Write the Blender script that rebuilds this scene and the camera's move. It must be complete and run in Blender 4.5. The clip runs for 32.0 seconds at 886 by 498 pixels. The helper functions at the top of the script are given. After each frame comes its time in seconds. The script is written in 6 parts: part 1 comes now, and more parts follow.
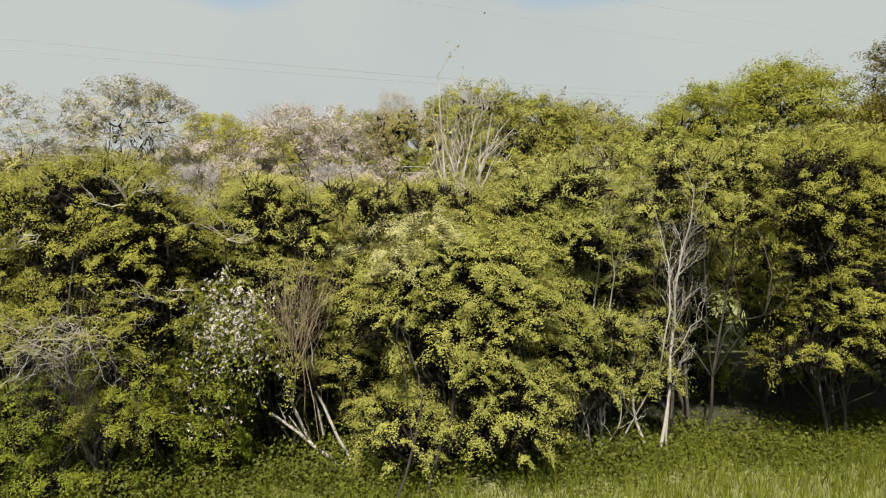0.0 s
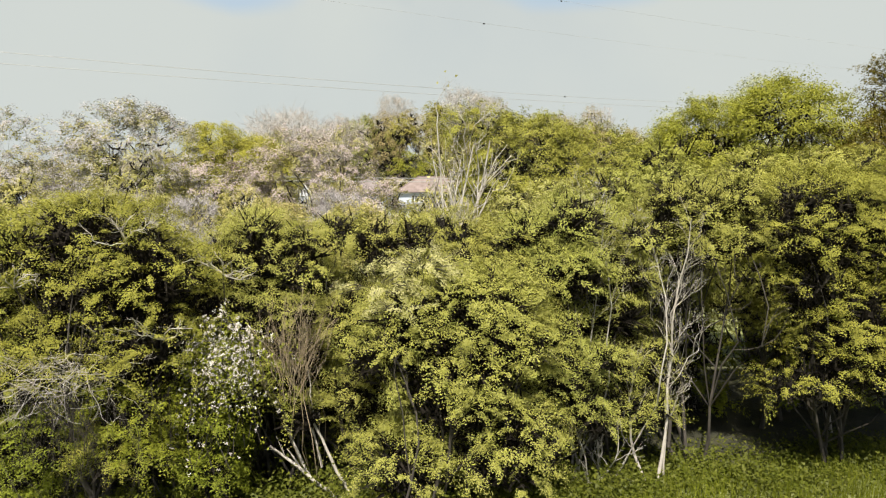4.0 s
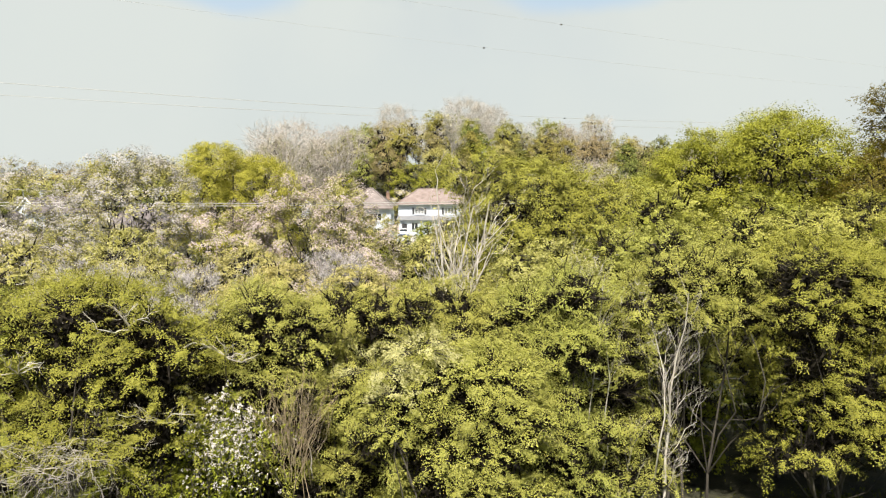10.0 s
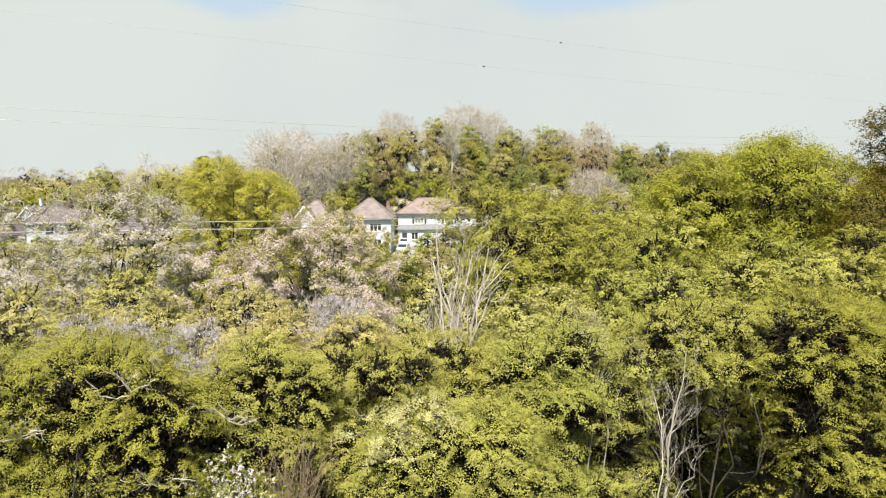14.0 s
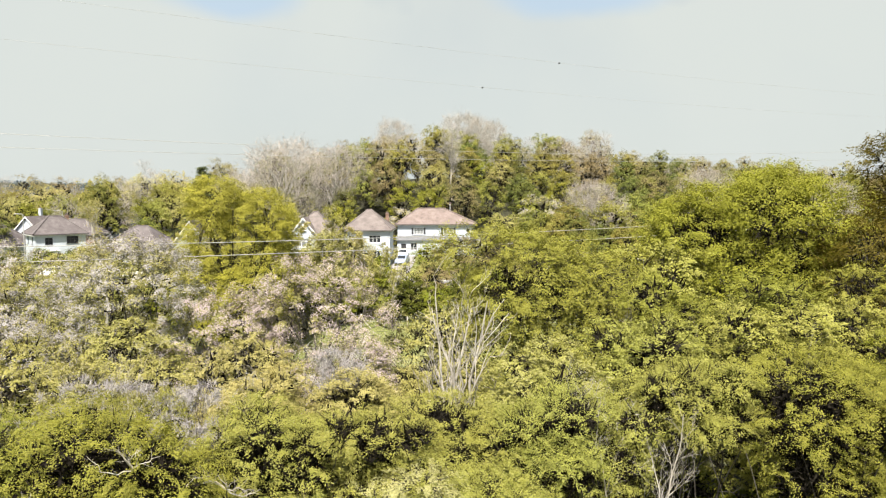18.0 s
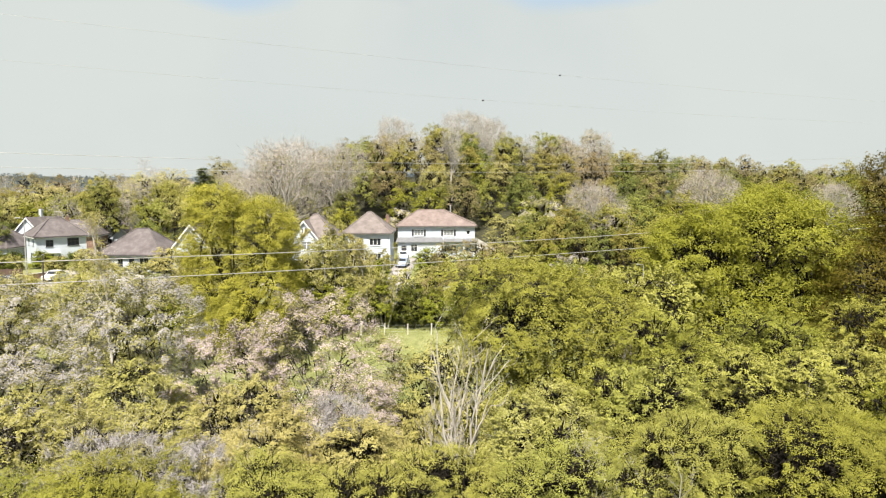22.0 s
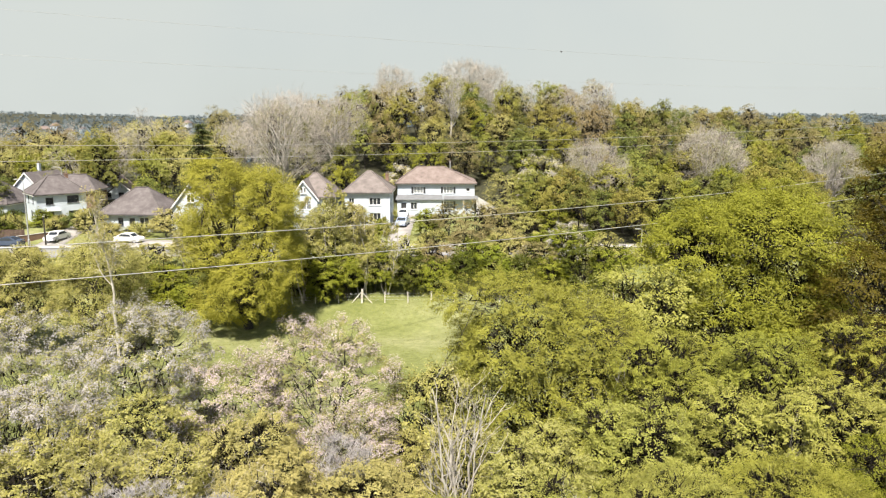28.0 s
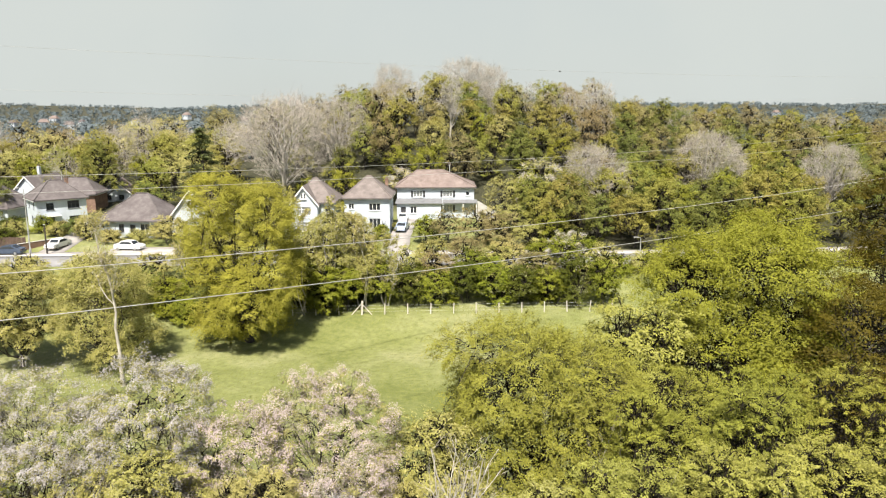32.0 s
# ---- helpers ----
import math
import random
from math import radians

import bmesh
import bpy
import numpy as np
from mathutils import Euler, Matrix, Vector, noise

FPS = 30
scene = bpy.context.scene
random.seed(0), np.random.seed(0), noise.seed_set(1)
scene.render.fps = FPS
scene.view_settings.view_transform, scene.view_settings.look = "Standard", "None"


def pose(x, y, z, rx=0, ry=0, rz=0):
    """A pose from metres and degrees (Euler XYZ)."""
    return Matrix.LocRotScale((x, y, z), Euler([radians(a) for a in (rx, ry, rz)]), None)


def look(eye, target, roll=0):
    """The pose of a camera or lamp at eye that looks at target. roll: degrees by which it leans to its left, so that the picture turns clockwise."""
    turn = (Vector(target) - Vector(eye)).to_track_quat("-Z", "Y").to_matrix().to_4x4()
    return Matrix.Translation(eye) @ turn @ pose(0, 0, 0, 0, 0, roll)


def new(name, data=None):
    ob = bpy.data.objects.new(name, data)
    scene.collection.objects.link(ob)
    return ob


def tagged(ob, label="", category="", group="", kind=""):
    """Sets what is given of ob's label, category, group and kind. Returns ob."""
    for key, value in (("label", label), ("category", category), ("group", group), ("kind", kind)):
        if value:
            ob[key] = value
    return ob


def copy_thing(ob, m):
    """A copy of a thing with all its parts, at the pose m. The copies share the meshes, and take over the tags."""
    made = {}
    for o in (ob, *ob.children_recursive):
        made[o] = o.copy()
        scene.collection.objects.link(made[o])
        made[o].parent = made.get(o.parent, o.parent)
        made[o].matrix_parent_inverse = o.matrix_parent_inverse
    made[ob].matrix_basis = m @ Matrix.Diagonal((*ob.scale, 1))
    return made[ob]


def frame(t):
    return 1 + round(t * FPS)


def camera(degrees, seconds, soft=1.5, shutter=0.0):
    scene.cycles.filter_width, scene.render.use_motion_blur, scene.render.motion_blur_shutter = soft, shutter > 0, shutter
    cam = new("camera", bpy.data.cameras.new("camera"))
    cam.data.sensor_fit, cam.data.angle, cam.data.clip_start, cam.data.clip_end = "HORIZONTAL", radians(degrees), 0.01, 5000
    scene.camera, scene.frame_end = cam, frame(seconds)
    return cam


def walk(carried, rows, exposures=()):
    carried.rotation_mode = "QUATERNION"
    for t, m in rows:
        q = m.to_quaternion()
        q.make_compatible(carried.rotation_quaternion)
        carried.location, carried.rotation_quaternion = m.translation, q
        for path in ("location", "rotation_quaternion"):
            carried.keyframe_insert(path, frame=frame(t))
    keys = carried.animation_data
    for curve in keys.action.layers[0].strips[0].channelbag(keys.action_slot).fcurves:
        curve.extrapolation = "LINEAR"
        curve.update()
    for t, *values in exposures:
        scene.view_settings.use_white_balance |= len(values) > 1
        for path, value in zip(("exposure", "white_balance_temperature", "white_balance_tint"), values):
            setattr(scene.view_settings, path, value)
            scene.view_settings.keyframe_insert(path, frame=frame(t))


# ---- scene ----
cam = camera(64.3, 32.0, soft=1.2)
METRES, EYE, TILT, LEAN, TURN = 13.0, 6.6, -5.0, 0.0, 0.0
ROWS = [
    (0.0, 0.0, 0.0, 0.0, 0.0, 0.0, -0.0),
    (0.5, 0.0003, -0.0004, 0.0059, -0.0, 0.02, -0.0),
    (1.0, 0.0007, -0.0004, 0.0121, 0.01, 0.02, -0.0),
    (1.5, 0.0009, -0.0004, 0.0186, 0.01, 0.03, -0.0),
    (2.0, 0.0014, -0.0007, 0.0249, 0.01, 0.06, 0.0),
    (2.5, 0.0022, -0.0011, 0.0314, 0.01, 0.07, -0.0),
    (3.0, 0.0035, -0.0018, 0.0385, 0.01, 0.09, 0.0),
    (3.5, 0.004, -0.0031, 0.0475, 0.01, 0.1, 0.01),
    (5.5, 0.0056, -0.0091, 0.0868, -0.0, 0.08, 0.01),
    (6.0, 0.0061, -0.0106, 0.0963, 0.01, 0.11, 0.03),
    (6.5, 0.0055, -0.0122, 0.1062, 0.01, 0.14, 0.02),
    (7.0, 0.0039, -0.0126, 0.117, 0.02, 0.17, 0.01),
    (7.5, 0.0035, -0.0123, 0.1286, 0.02, 0.19, 0.0),
    (8.0, 0.0041, -0.013, 0.1401, 0.03, 0.22, 0.01),
    (8.5, 0.0042, -0.0139, 0.152, 0.04, 0.24, 0.01),
    (9.0, 0.0042, -0.0153, 0.1639, 0.05, 0.26, 0.0),
    (9.5, 0.0043, -0.016, 0.1761, 0.04, 0.29, 0.0),
    (10.0, 0.0055, -0.0173, 0.1882, 0.04, 0.31, 0.01),
    (10.5, 0.0063, -0.0188, 0.2001, 0.04, 0.32, 0.02),
    (11.0, 0.0059, -0.0195, 0.2125, 0.03, 0.34, 0.02),
    (11.5, 0.0063, -0.0196, 0.2254, 0.04, 0.37, 0.03),
    (12.0, 0.006, -0.0201, 0.2384, 0.04, 0.37, 0.03),
    (12.5, 0.0062, -0.0217, 0.2508, 0.04, 0.39, 0.04),
    (13.0, 0.0067, -0.0239, 0.2635, 0.05, 0.41, 0.05),
    (13.5, 0.0068, -0.026, 0.2758, 0.05, 0.45, 0.05),
    (14.0, 0.007, -0.0276, 0.2891, 0.05, 0.48, 0.06),
    (14.5, 0.0068, -0.0292, 0.3031, 0.05, 0.5, 0.05),
    (16.5, 0.0071, -0.0354, 0.3622, -0.0, 0.56, 0.06),
    (17.0, 0.0072, -0.0362, 0.3764, -0.01, 0.6, 0.07),
    (17.5, 0.0079, -0.037, 0.391, -0.01, 0.63, 0.08),
    (18.0, 0.0075, -0.0381, 0.406, -0.02, 0.66, 0.08),
    (18.5, 0.0068, -0.04, 0.421, -0.02, 0.68, 0.09),
    (19.0, 0.0057, -0.0418, 0.4366, -0.02, 0.68, 0.08),
    (19.5, 0.0053, -0.0433, 0.4522, -0.02, 0.69, 0.07),
    (20.0, 0.0042, -0.0447, 0.4676, -0.04, 0.71, 0.07),
    (20.5, 0.004, -0.0467, 0.4831, -0.04, 0.66, 0.06),
    (21.0, 0.0035, -0.0482, 0.5002, -0.04, 0.51, 0.06),
    (21.5, 0.0044, -0.0499, 0.5167, -0.03, 0.37, 0.08),
    (22.0, 0.0047, -0.0517, 0.5335, -0.02, 0.06, 0.07),
    (22.5, 0.0048, -0.0534, 0.551, -0.02, -0.32, 0.07),
    (23.0, 0.005, -0.0551, 0.5688, -0.01, -0.72, 0.06),
    (23.5, 0.0052, -0.0571, 0.5888, -0.02, -1.12, 0.06),
    (24.0, 0.0055, -0.0589, 0.6109, -0.02, -1.52, 0.05),
    (24.5, 0.006, -0.0611, 0.6337, -0.02, -1.92, 0.04),
    (25.0, 0.0061, -0.0636, 0.6568, -0.02, -2.32, 0.03),
    (25.5, 0.0065, -0.066, 0.6808, -0.02, -2.7, 0.04),
    (27.5, 0.0051, -0.0752, 0.7758, -0.04, -4.36, -0.02),
    (28.0, 0.0054, -0.0772, 0.7993, -0.04, -4.94, -0.02),
    (28.5, 0.0059, -0.0781, 0.8238, -0.04, -5.5, -0.01),
    (29.0, 0.0064, -0.0791, 0.8482, -0.03, -5.75, 0.0),
    (29.5, 0.0074, -0.0802, 0.8723, -0.03, -5.76, 0.01),
    (30.0, 0.0083, -0.0812, 0.8968, -0.03, -5.75, 0.05),
    (30.5, 0.0087, -0.0827, 0.9215, -0.03, -5.76, 0.07),
    (31.0, 0.0098, -0.0845, 0.9458, -0.03, -5.76, 0.09),
    (31.5, 0.0111, -0.0866, 0.9702, -0.03, -5.77, 0.11),
    (32.0, 0.0122, -0.0888, 0.9945, -0.04, -5.77, 0.14),
]
walk(cam, [(t, pose(0, 0, EYE, TILT, LEAN, TURN) @ pose(METRES * x, METRES * y, METRES * z, 90 + pitch, roll, yaw)) for t, x, y, z, yaw, pitch, roll in ROWS],
     [(0.0, 0.91), (3.0, 1.06), (6.0, 1.20), (9.0, 1.29), (13.0, 1.31), (19.0, 1.28), (25.0, 1.22), (32.0, 1.17)])

# ---- sky and sun ----
SUN_AZ, SUN_EL = 190.0, 59.0     # degrees clockwise from +y, and up: behind the camera, a little to its left
world = bpy.data.worlds.new("sky")
scene.world = world
world.use_nodes = True
wn, wl = world.node_tree.nodes, world.node_tree.links
wn.clear()
sky = wn.new("ShaderNodeTexSky")
sky.sky_type, sky.sun_disc = "NISHITA", False
sky.sun_elevation, sky.sun_rotation = radians(SUN_EL), radians(SUN_AZ)
sky.air_density, sky.dust_density, sky.ozone_density = 1.0, 2.0, 1.0
sky_level = wn.new("ShaderNodeVectorMath")
sky_level.operation = "SCALE"
sky_level.inputs["Scale"].default_value = 0.05
cloud = wn.new("ShaderNodeTexNoise")
cloud.inputs["Scale"].default_value = 2.2
cloud.inputs["Detail"].default_value = 5.0
ramp = wn.new("ShaderNodeValToRGB")
ramp.color_ramp.elements[0].position, ramp.color_ramp.elements[0].color = 0.30, (0.86, 0.86, 0.86, 1)
ramp.color_ramp.elements[1].position, ramp.color_ramp.elements[1].color = 0.52, (1, 1, 1, 1)
veil = wn.new("ShaderNodeMix")
veil.data_type = "RGBA"
veil.inputs[7].default_value = (0.298, 0.316, 0.303, 1)     # thin bright cloud
back = wn.new("ShaderNodeBackground")
out = wn.new("ShaderNodeOutputWorld")
wl.new(sky.outputs[0], sky_level.inputs[0])
wl.new(cloud.outputs[0], ramp.inputs[0])
# the haze thins out overhead, where the sky is blue
place_ = wn.new("ShaderNodeTexCoord")
height_ = wn.new("ShaderNodeSeparateXYZ")
thin = wn.new("ShaderNodeMapRange")
thin.inputs[1].default_value, thin.inputs[2].default_value = 0.335, 0.50
thin.inputs[3].default_value, thin.inputs[4].default_value = 1.0, 0.10
cover = wn.new("ShaderNodeMath")
cover.operation = "MULTIPLY"
wl.new(place_.outputs["Generated"], height_.inputs[0])
edge_ = wn.new("ShaderNodeTexNoise")
edge_.inputs["Scale"].default_value, edge_.inputs["Detail"].default_value = 7.0, 3.0
ragged = wn.new("ShaderNodeMath")
ragged.operation = "MULTIPLY_ADD"
ragged.inputs[1].default_value = 0.16
wl.new(place_.outputs["Generated"], edge_.inputs["Vector"])
wl.new(edge_.outputs[0], ragged.inputs[0])
wl.new(height_.outputs[2], ragged.inputs[2])
wl.new(ragged.outputs[0], thin.inputs[0])
wl.new(ramp.outputs[0], cover.inputs[0])
wl.new(thin.outputs[0], cover.inputs[1])
# two small gaps in the cloud low over the hill, with soft torn edges
torn = wn.new("ShaderNodeVectorMath")
torn.operation = "MULTIPLY_ADD"
torn.inputs[1].default_value = (0.07, 0.0, 0.03)
wl.new(edge_.outputs["Color"], torn.inputs[0])
wl.new(place_.outputs["Generated"], torn.inputs[2])
last = None
for centre, wide_, tall_ in (((-0.235, 0.932, 0.272), 0.105, 0.040), ((0.215, 0.950, 0.280), 0.150, 0.042)):
    off_ = wn.new("ShaderNodeVectorMath")
    off_.operation = "SUBTRACT"
    off_.inputs[1].default_value = centre
    wl.new(torn.outputs[0], off_.inputs[0])
    flat_ = wn.new("ShaderNodeVectorMath")
    flat_.operation = "MULTIPLY"
    flat_.inputs[1].default_value = (1 / wide_, 0.0, 1 / tall_)
    wl.new(off_.outputs[0], flat_.inputs[0])
    far_ = wn.new("ShaderNodeVectorMath")
    far_.operation = "LENGTH"
    wl.new(flat_.outputs[0], far_.inputs[0])
    gap_ = wn.new("ShaderNodeMapRange")
    gap_.interpolation_type = "SMOOTHSTEP"
    gap_.inputs[1].default_value, gap_.inputs[2].default_value = 0.45, 1.0
    gap_.inputs[3].default_value, gap_.inputs[4].default_value = 0.15, 1.0
    wl.new(far_.outputs["Value"], gap_.inputs[0])
    hole = wn.new("ShaderNodeMath")
    hole.operation = "MULTIPLY"
    hole.inputs[0].default_value = 1.0
    if last:
        wl.new(last, hole.inputs[0])
    wl.new(gap_.outputs[0], hole.inputs[1])
    last = hole.outputs[0]
wl.new(cover.outputs[0], veil.inputs[0])
wl.new(sky_level.outputs[0], veil.inputs[6])
blue = wn.new("ShaderNodeMix")
blue.data_type = "RGBA"
blue.inputs[6].default_value = (0.225, 0.285, 0.345, 1)
wl.new(last, blue.inputs[0])
wl.new(veil.outputs[2], blue.inputs[7])
wl.new(blue.outputs[2], back.inputs[0])
wl.new(back.outputs[0], out.inputs[0])
sun = new("sun", bpy.data.lights.new("sun", "SUN"))
sun.data.energy, sun.data.angle, sun.data.color = 5.0, radians(0.6), (1.0, 0.92, 0.80)
_el, _az = radians(SUN_EL), radians(SUN_AZ)
sun_at = Vector((math.sin(_az) * math.cos(_el), math.cos(_az) * math.cos(_el), math.sin(_el)))
sun.matrix_world = look(sun_at * 100, (0, 0, 0))

# ---- materials ----
def material(name):
    m = bpy.data.materials.new(name)
    m.use_nodes = True
    nt = m.node_tree
    return m, nt, nt.nodes["Principled BSDF"], nt.nodes["Material Output"]


def node(nt, kind, **inputs):
    n = nt.nodes.new(kind)
    for k, v in inputs.items():
        n.inputs[k.replace("_", " ")].default_value = v
    return n


def ramp_of(nt, stops):
    r = nt.nodes.new("ShaderNodeValToRGB")
    while len(r.color_ramp.elements) < len(stops):
        r.color_ramp.elements.new(0.5)
    for e, (p, c) in zip(r.color_ramp.elements, stops):
        e.position, e.color = p, (*c, 1)
    return r


def mix_rgb(nt, a, b, fac, blend="MIX"):
    m = nt.nodes.new("ShaderNodeMix")
    m.data_type, m.blend_type = "RGBA", blend
    for socket, value in ((m.inputs[0], fac), (m.inputs[6], a), (m.inputs[7], b)):
        if hasattr(value, "is_output"):
            nt.links.new(value, socket)
        elif isinstance(value, tuple):
            socket.default_value = (*value, 1)
        else:
            socket.default_value = value
    return m.outputs[2]


def leaf_material(name, dark, mid, light, through_light=0.35, patch=1.2, rough=0.55, vary=0.07):
    """Leaves: colour by leaf, by patch of the crown and by plant; some light goes through."""
    m, nt, bsdf, outp = material(name)
    geo = nt.nodes.new("ShaderNodeNewGeometry")
    info = nt.nodes.new("ShaderNodeObjectInfo")
    coord = nt.nodes.new("ShaderNodeTexCoord")
    dark, light = (tuple(b + 0.6 * (a - b) for a, b in zip(c, mid)) for c in (dark, light))
    leafy = ramp_of(nt, [(0.0, dark), (0.5, mid), (1.0, light)])
    nt.links.new(geo.outputs["Random Per Island"], leafy.inputs[0])
    patchy = node(nt, "ShaderNodeTexNoise", Scale=patch, Detail=2.0)
    nt.links.new(coord.outputs["Object"], patchy.inputs["Vector"])
    hue = nt.nodes.new("ShaderNodeHueSaturation")
    mapv = node(nt, "ShaderNodeMapRange")
    mapv.inputs[1].default_value, mapv.inputs[2].default_value = 0.3, 0.7
    mapv.inputs[3].default_value, mapv.inputs[4].default_value = 0.80, 1.18
    nt.links.new(patchy.outputs[0], mapv.inputs[0])
    maph = node(nt, "ShaderNodeMapRange")
    maph.inputs[3].default_value, maph.inputs[4].default_value = 0.5 - vary * 0.12, 0.5 + vary * 0.12
    nt.links.new(info.outputs["Random"], maph.inputs[0])
    nt.links.new(mapv.outputs[0], hue.inputs["Value"])
    nt.links.new(maph.outputs[0], hue.inputs["Hue"])
    nt.links.new(leafy.outputs[0], hue.inputs["Color"])
    nt.links.new(hue.outputs[0], bsdf.inputs["Base Color"])
    bsdf.inputs["Roughness"].default_value = rough
    bsdf.inputs["Specular IOR Level"].default_value = 0.16
    tr = nt.nodes.new("ShaderNodeBsdfTranslucent")
    nt.links.new(hue.outputs[0], tr.inputs["Color"])
    mx = nt.nodes.new("ShaderNodeMixShader")
    mx.inputs[0].default_value = through_light
    nt.links.new(bsdf.outputs[0], mx.inputs[1])
    nt.links.new(tr.outputs[0], mx.inputs[2])
    nt.links.new(mx.outputs[0], outp.inputs["Surface"])
    return m


def surface(name, colours, scale=3.0, rough=0.8, bump=0.2, fine=40.0, metal=0.0, stretch=(1, 1, 1), detail=6.0):
    """A weathered surface: stains at one size, grain at a finer one, and relief."""
    m, nt, bsdf, outp = material(name)
    coord = nt.nodes.new("ShaderNodeTexCoord")
    mp = nt.nodes.new("ShaderNodeMapping")
    mp.inputs["Scale"].default_value = stretch
    nt.links.new(coord.outputs["Object"], mp.inputs[0])
    big = node(nt, "ShaderNodeTexNoise", Scale=scale, Detail=detail, Roughness=0.6)
    small = node(nt, "ShaderNodeTexNoise", Scale=fine, Detail=3.0)
    nt.links.new(mp.outputs[0], big.inputs["Vector"])
    nt.links.new(mp.outputs[0], small.inputs["Vector"])
    n = len(colours)
    r = ramp_of(nt, [(0.3 + 0.4 * i / max(n - 1, 1), c) for i, c in enumerate(colours)])
    nt.links.new(big.outputs[0], r.inputs[0])
    grain = mix_rgb(nt, r.outputs[0], small.outputs[0], 0.25, "SOFT_LIGHT")
    nt.links.new(grain, bsdf.inputs["Base Color"])
    bsdf.inputs["Roughness"].default_value = rough
    bsdf.inputs["Metallic"].default_value = metal
    bp = node(nt, "ShaderNodeBump", Strength=bump, Distance=0.03)
    nt.links.new(small.outputs[0], bp.inputs["Height"])
    nt.links.new(bp.outputs[0], bsdf.inputs["Normal"])
    return m


HAW = leaf_material("hawthorn_leaf", (0.217, 0.213, 0.051), (0.305, 0.293, 0.077), (0.423, 0.393, 0.211), 0.20)
# mid, dark and deep hawthorn_leaf copies: thicket shade put into the colour
HAW_MID = leaf_material("hawthorn_leaf_mid", (0.20, 0.208, 0.037), (0.285, 0.288, 0.058), (0.385, 0.38, 0.140), 0.24)
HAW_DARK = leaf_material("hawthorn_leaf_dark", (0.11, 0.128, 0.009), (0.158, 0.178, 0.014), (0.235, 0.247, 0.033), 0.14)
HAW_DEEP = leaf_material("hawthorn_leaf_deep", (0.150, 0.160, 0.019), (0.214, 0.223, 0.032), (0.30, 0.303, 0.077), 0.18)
HAW_PALE = leaf_material("budding_leaf_pale", (0.307, 0.286, 0.091), (0.392, 0.364, 0.129), (0.488, 0.452, 0.211), 0.36)
HAW_CREAM = leaf_material("budding_leaf_cream", (0.31, 0.298, 0.125), (0.39, 0.375, 0.165), (0.47, 0.452, 0.225), 0.25)
OAK = leaf_material("oak_leaf", (0.166, 0.172, 0.017), (0.238, 0.245, 0.027), (0.315, 0.318, 0.053), 0.32, patch=0.5)
OAK_LIGHT = leaf_material("oak_leaf_light", (0.225, 0.220, 0.028), (0.318, 0.310, 0.043), (0.415, 0.40, 0.085), 0.32, patch=0.5)
OAK_DARK = leaf_material("oak_leaf_dark", (0.072, 0.059, 0.006), (0.1, 0.081, 0.009), (0.131, 0.108, 0.015), 0.30, patch=0.5)
# blue is raised in the three woodland colours as painted distance haze
WOOD_GREEN = leaf_material("woodland_leaf", (0.188, 0.186, 0.036), (0.262, 0.257, 0.054), (0.350, 0.340, 0.092), 0.26, patch=0.25, vary=0.2)
WOOD_DARK = leaf_material("woodland_leaf_dark", (0.100, 0.113, 0.026), (0.144, 0.160, 0.035), (0.20, 0.215, 0.052), 0.22, patch=0.25, vary=0.15)
WOOD_BROWN = leaf_material("opening_bud_brown", (0.212, 0.178, 0.075), (0.275, 0.234, 0.102), (0.338, 0.294, 0.144), 0.34, patch=0.3, vary=0.15)
CONIFER = leaf_material("conifer_needle", (0.045, 0.062, 0.022), (0.080, 0.100, 0.034), (0.13, 0.15, 0.055), through_light=0.15)
# blue-grey of distance haze is mixed into this leaf colour
FAR_HAZE_LEAF = leaf_material("distant_hazed_leaf", (0.088, 0.110, 0.122), (0.104, 0.130, 0.144), (0.128, 0.152, 0.162), patch=0.02, through_light=0.1)
BRAMBLE = leaf_material("bramble_leaf", (0.045, 0.060, 0.007), (0.088, 0.104, 0.012), (0.155, 0.165, 0.028), 0.4)
GRASS = leaf_material("grass_blade", (0.085, 0.108, 0.007), (0.142, 0.164, 0.012), (0.225, 0.238, 0.036), patch=0.9)
BLOSSOM = leaf_material("white_blossom", (0.32, 0.295, 0.275), (0.47, 0.44, 0.415), (0.65, 0.62, 0.60), through_light=0.25)
BLOSSOM_TREE = leaf_material("cherry_blossom", (0.265, 0.250, 0.242), (0.345, 0.328, 0.320), (0.45, 0.43, 0.424), through_light=0.2)
BLOSSOM_PINK = leaf_material("fading_blossom", (0.33, 0.272, 0.264), (0.42, 0.352, 0.345), (0.52, 0.446, 0.444), through_light=0.2)
CHERRY_LEAF = leaf_material("cherry_leaf", (0.212, 0.197, 0.069), (0.277, 0.261, 0.095), (0.365, 0.344, 0.16), 0.28)
TWIG_GREY = leaf_material("bare_twig", (0.271, 0.254, 0.234), (0.413, 0.397, 0.375), (0.555, 0.546, 0.529), through_light=0.0, rough=0.85)
TWIG_MAUVE = leaf_material("lichened_twig", (0.25, 0.235, 0.236), (0.33, 0.312, 0.312), (0.41, 0.39, 0.39), through_light=0.0, rough=0.85)
TWIG_TAN = leaf_material("distant_bare_twig", (0.245, 0.220, 0.188), (0.37, 0.340, 0.298), (0.49, 0.458, 0.41), through_light=0.0, rough=0.85)
# near-black fill for crown interiors: shade of the hollows put into colour
INNER_SHADE = leaf_material("inner_shade", (0.008, 0.006, 0.004), (0.013, 0.011, 0.008), (0.021, 0.018, 0.012), through_light=0.0, rough=0.9)
BARK = surface("bark", [(0.022, 0.018, 0.014), (0.042, 0.036, 0.029), (0.070, 0.062, 0.050)], scale=4, fine=30, bump=0.6, stretch=(1, 1, 0.3))
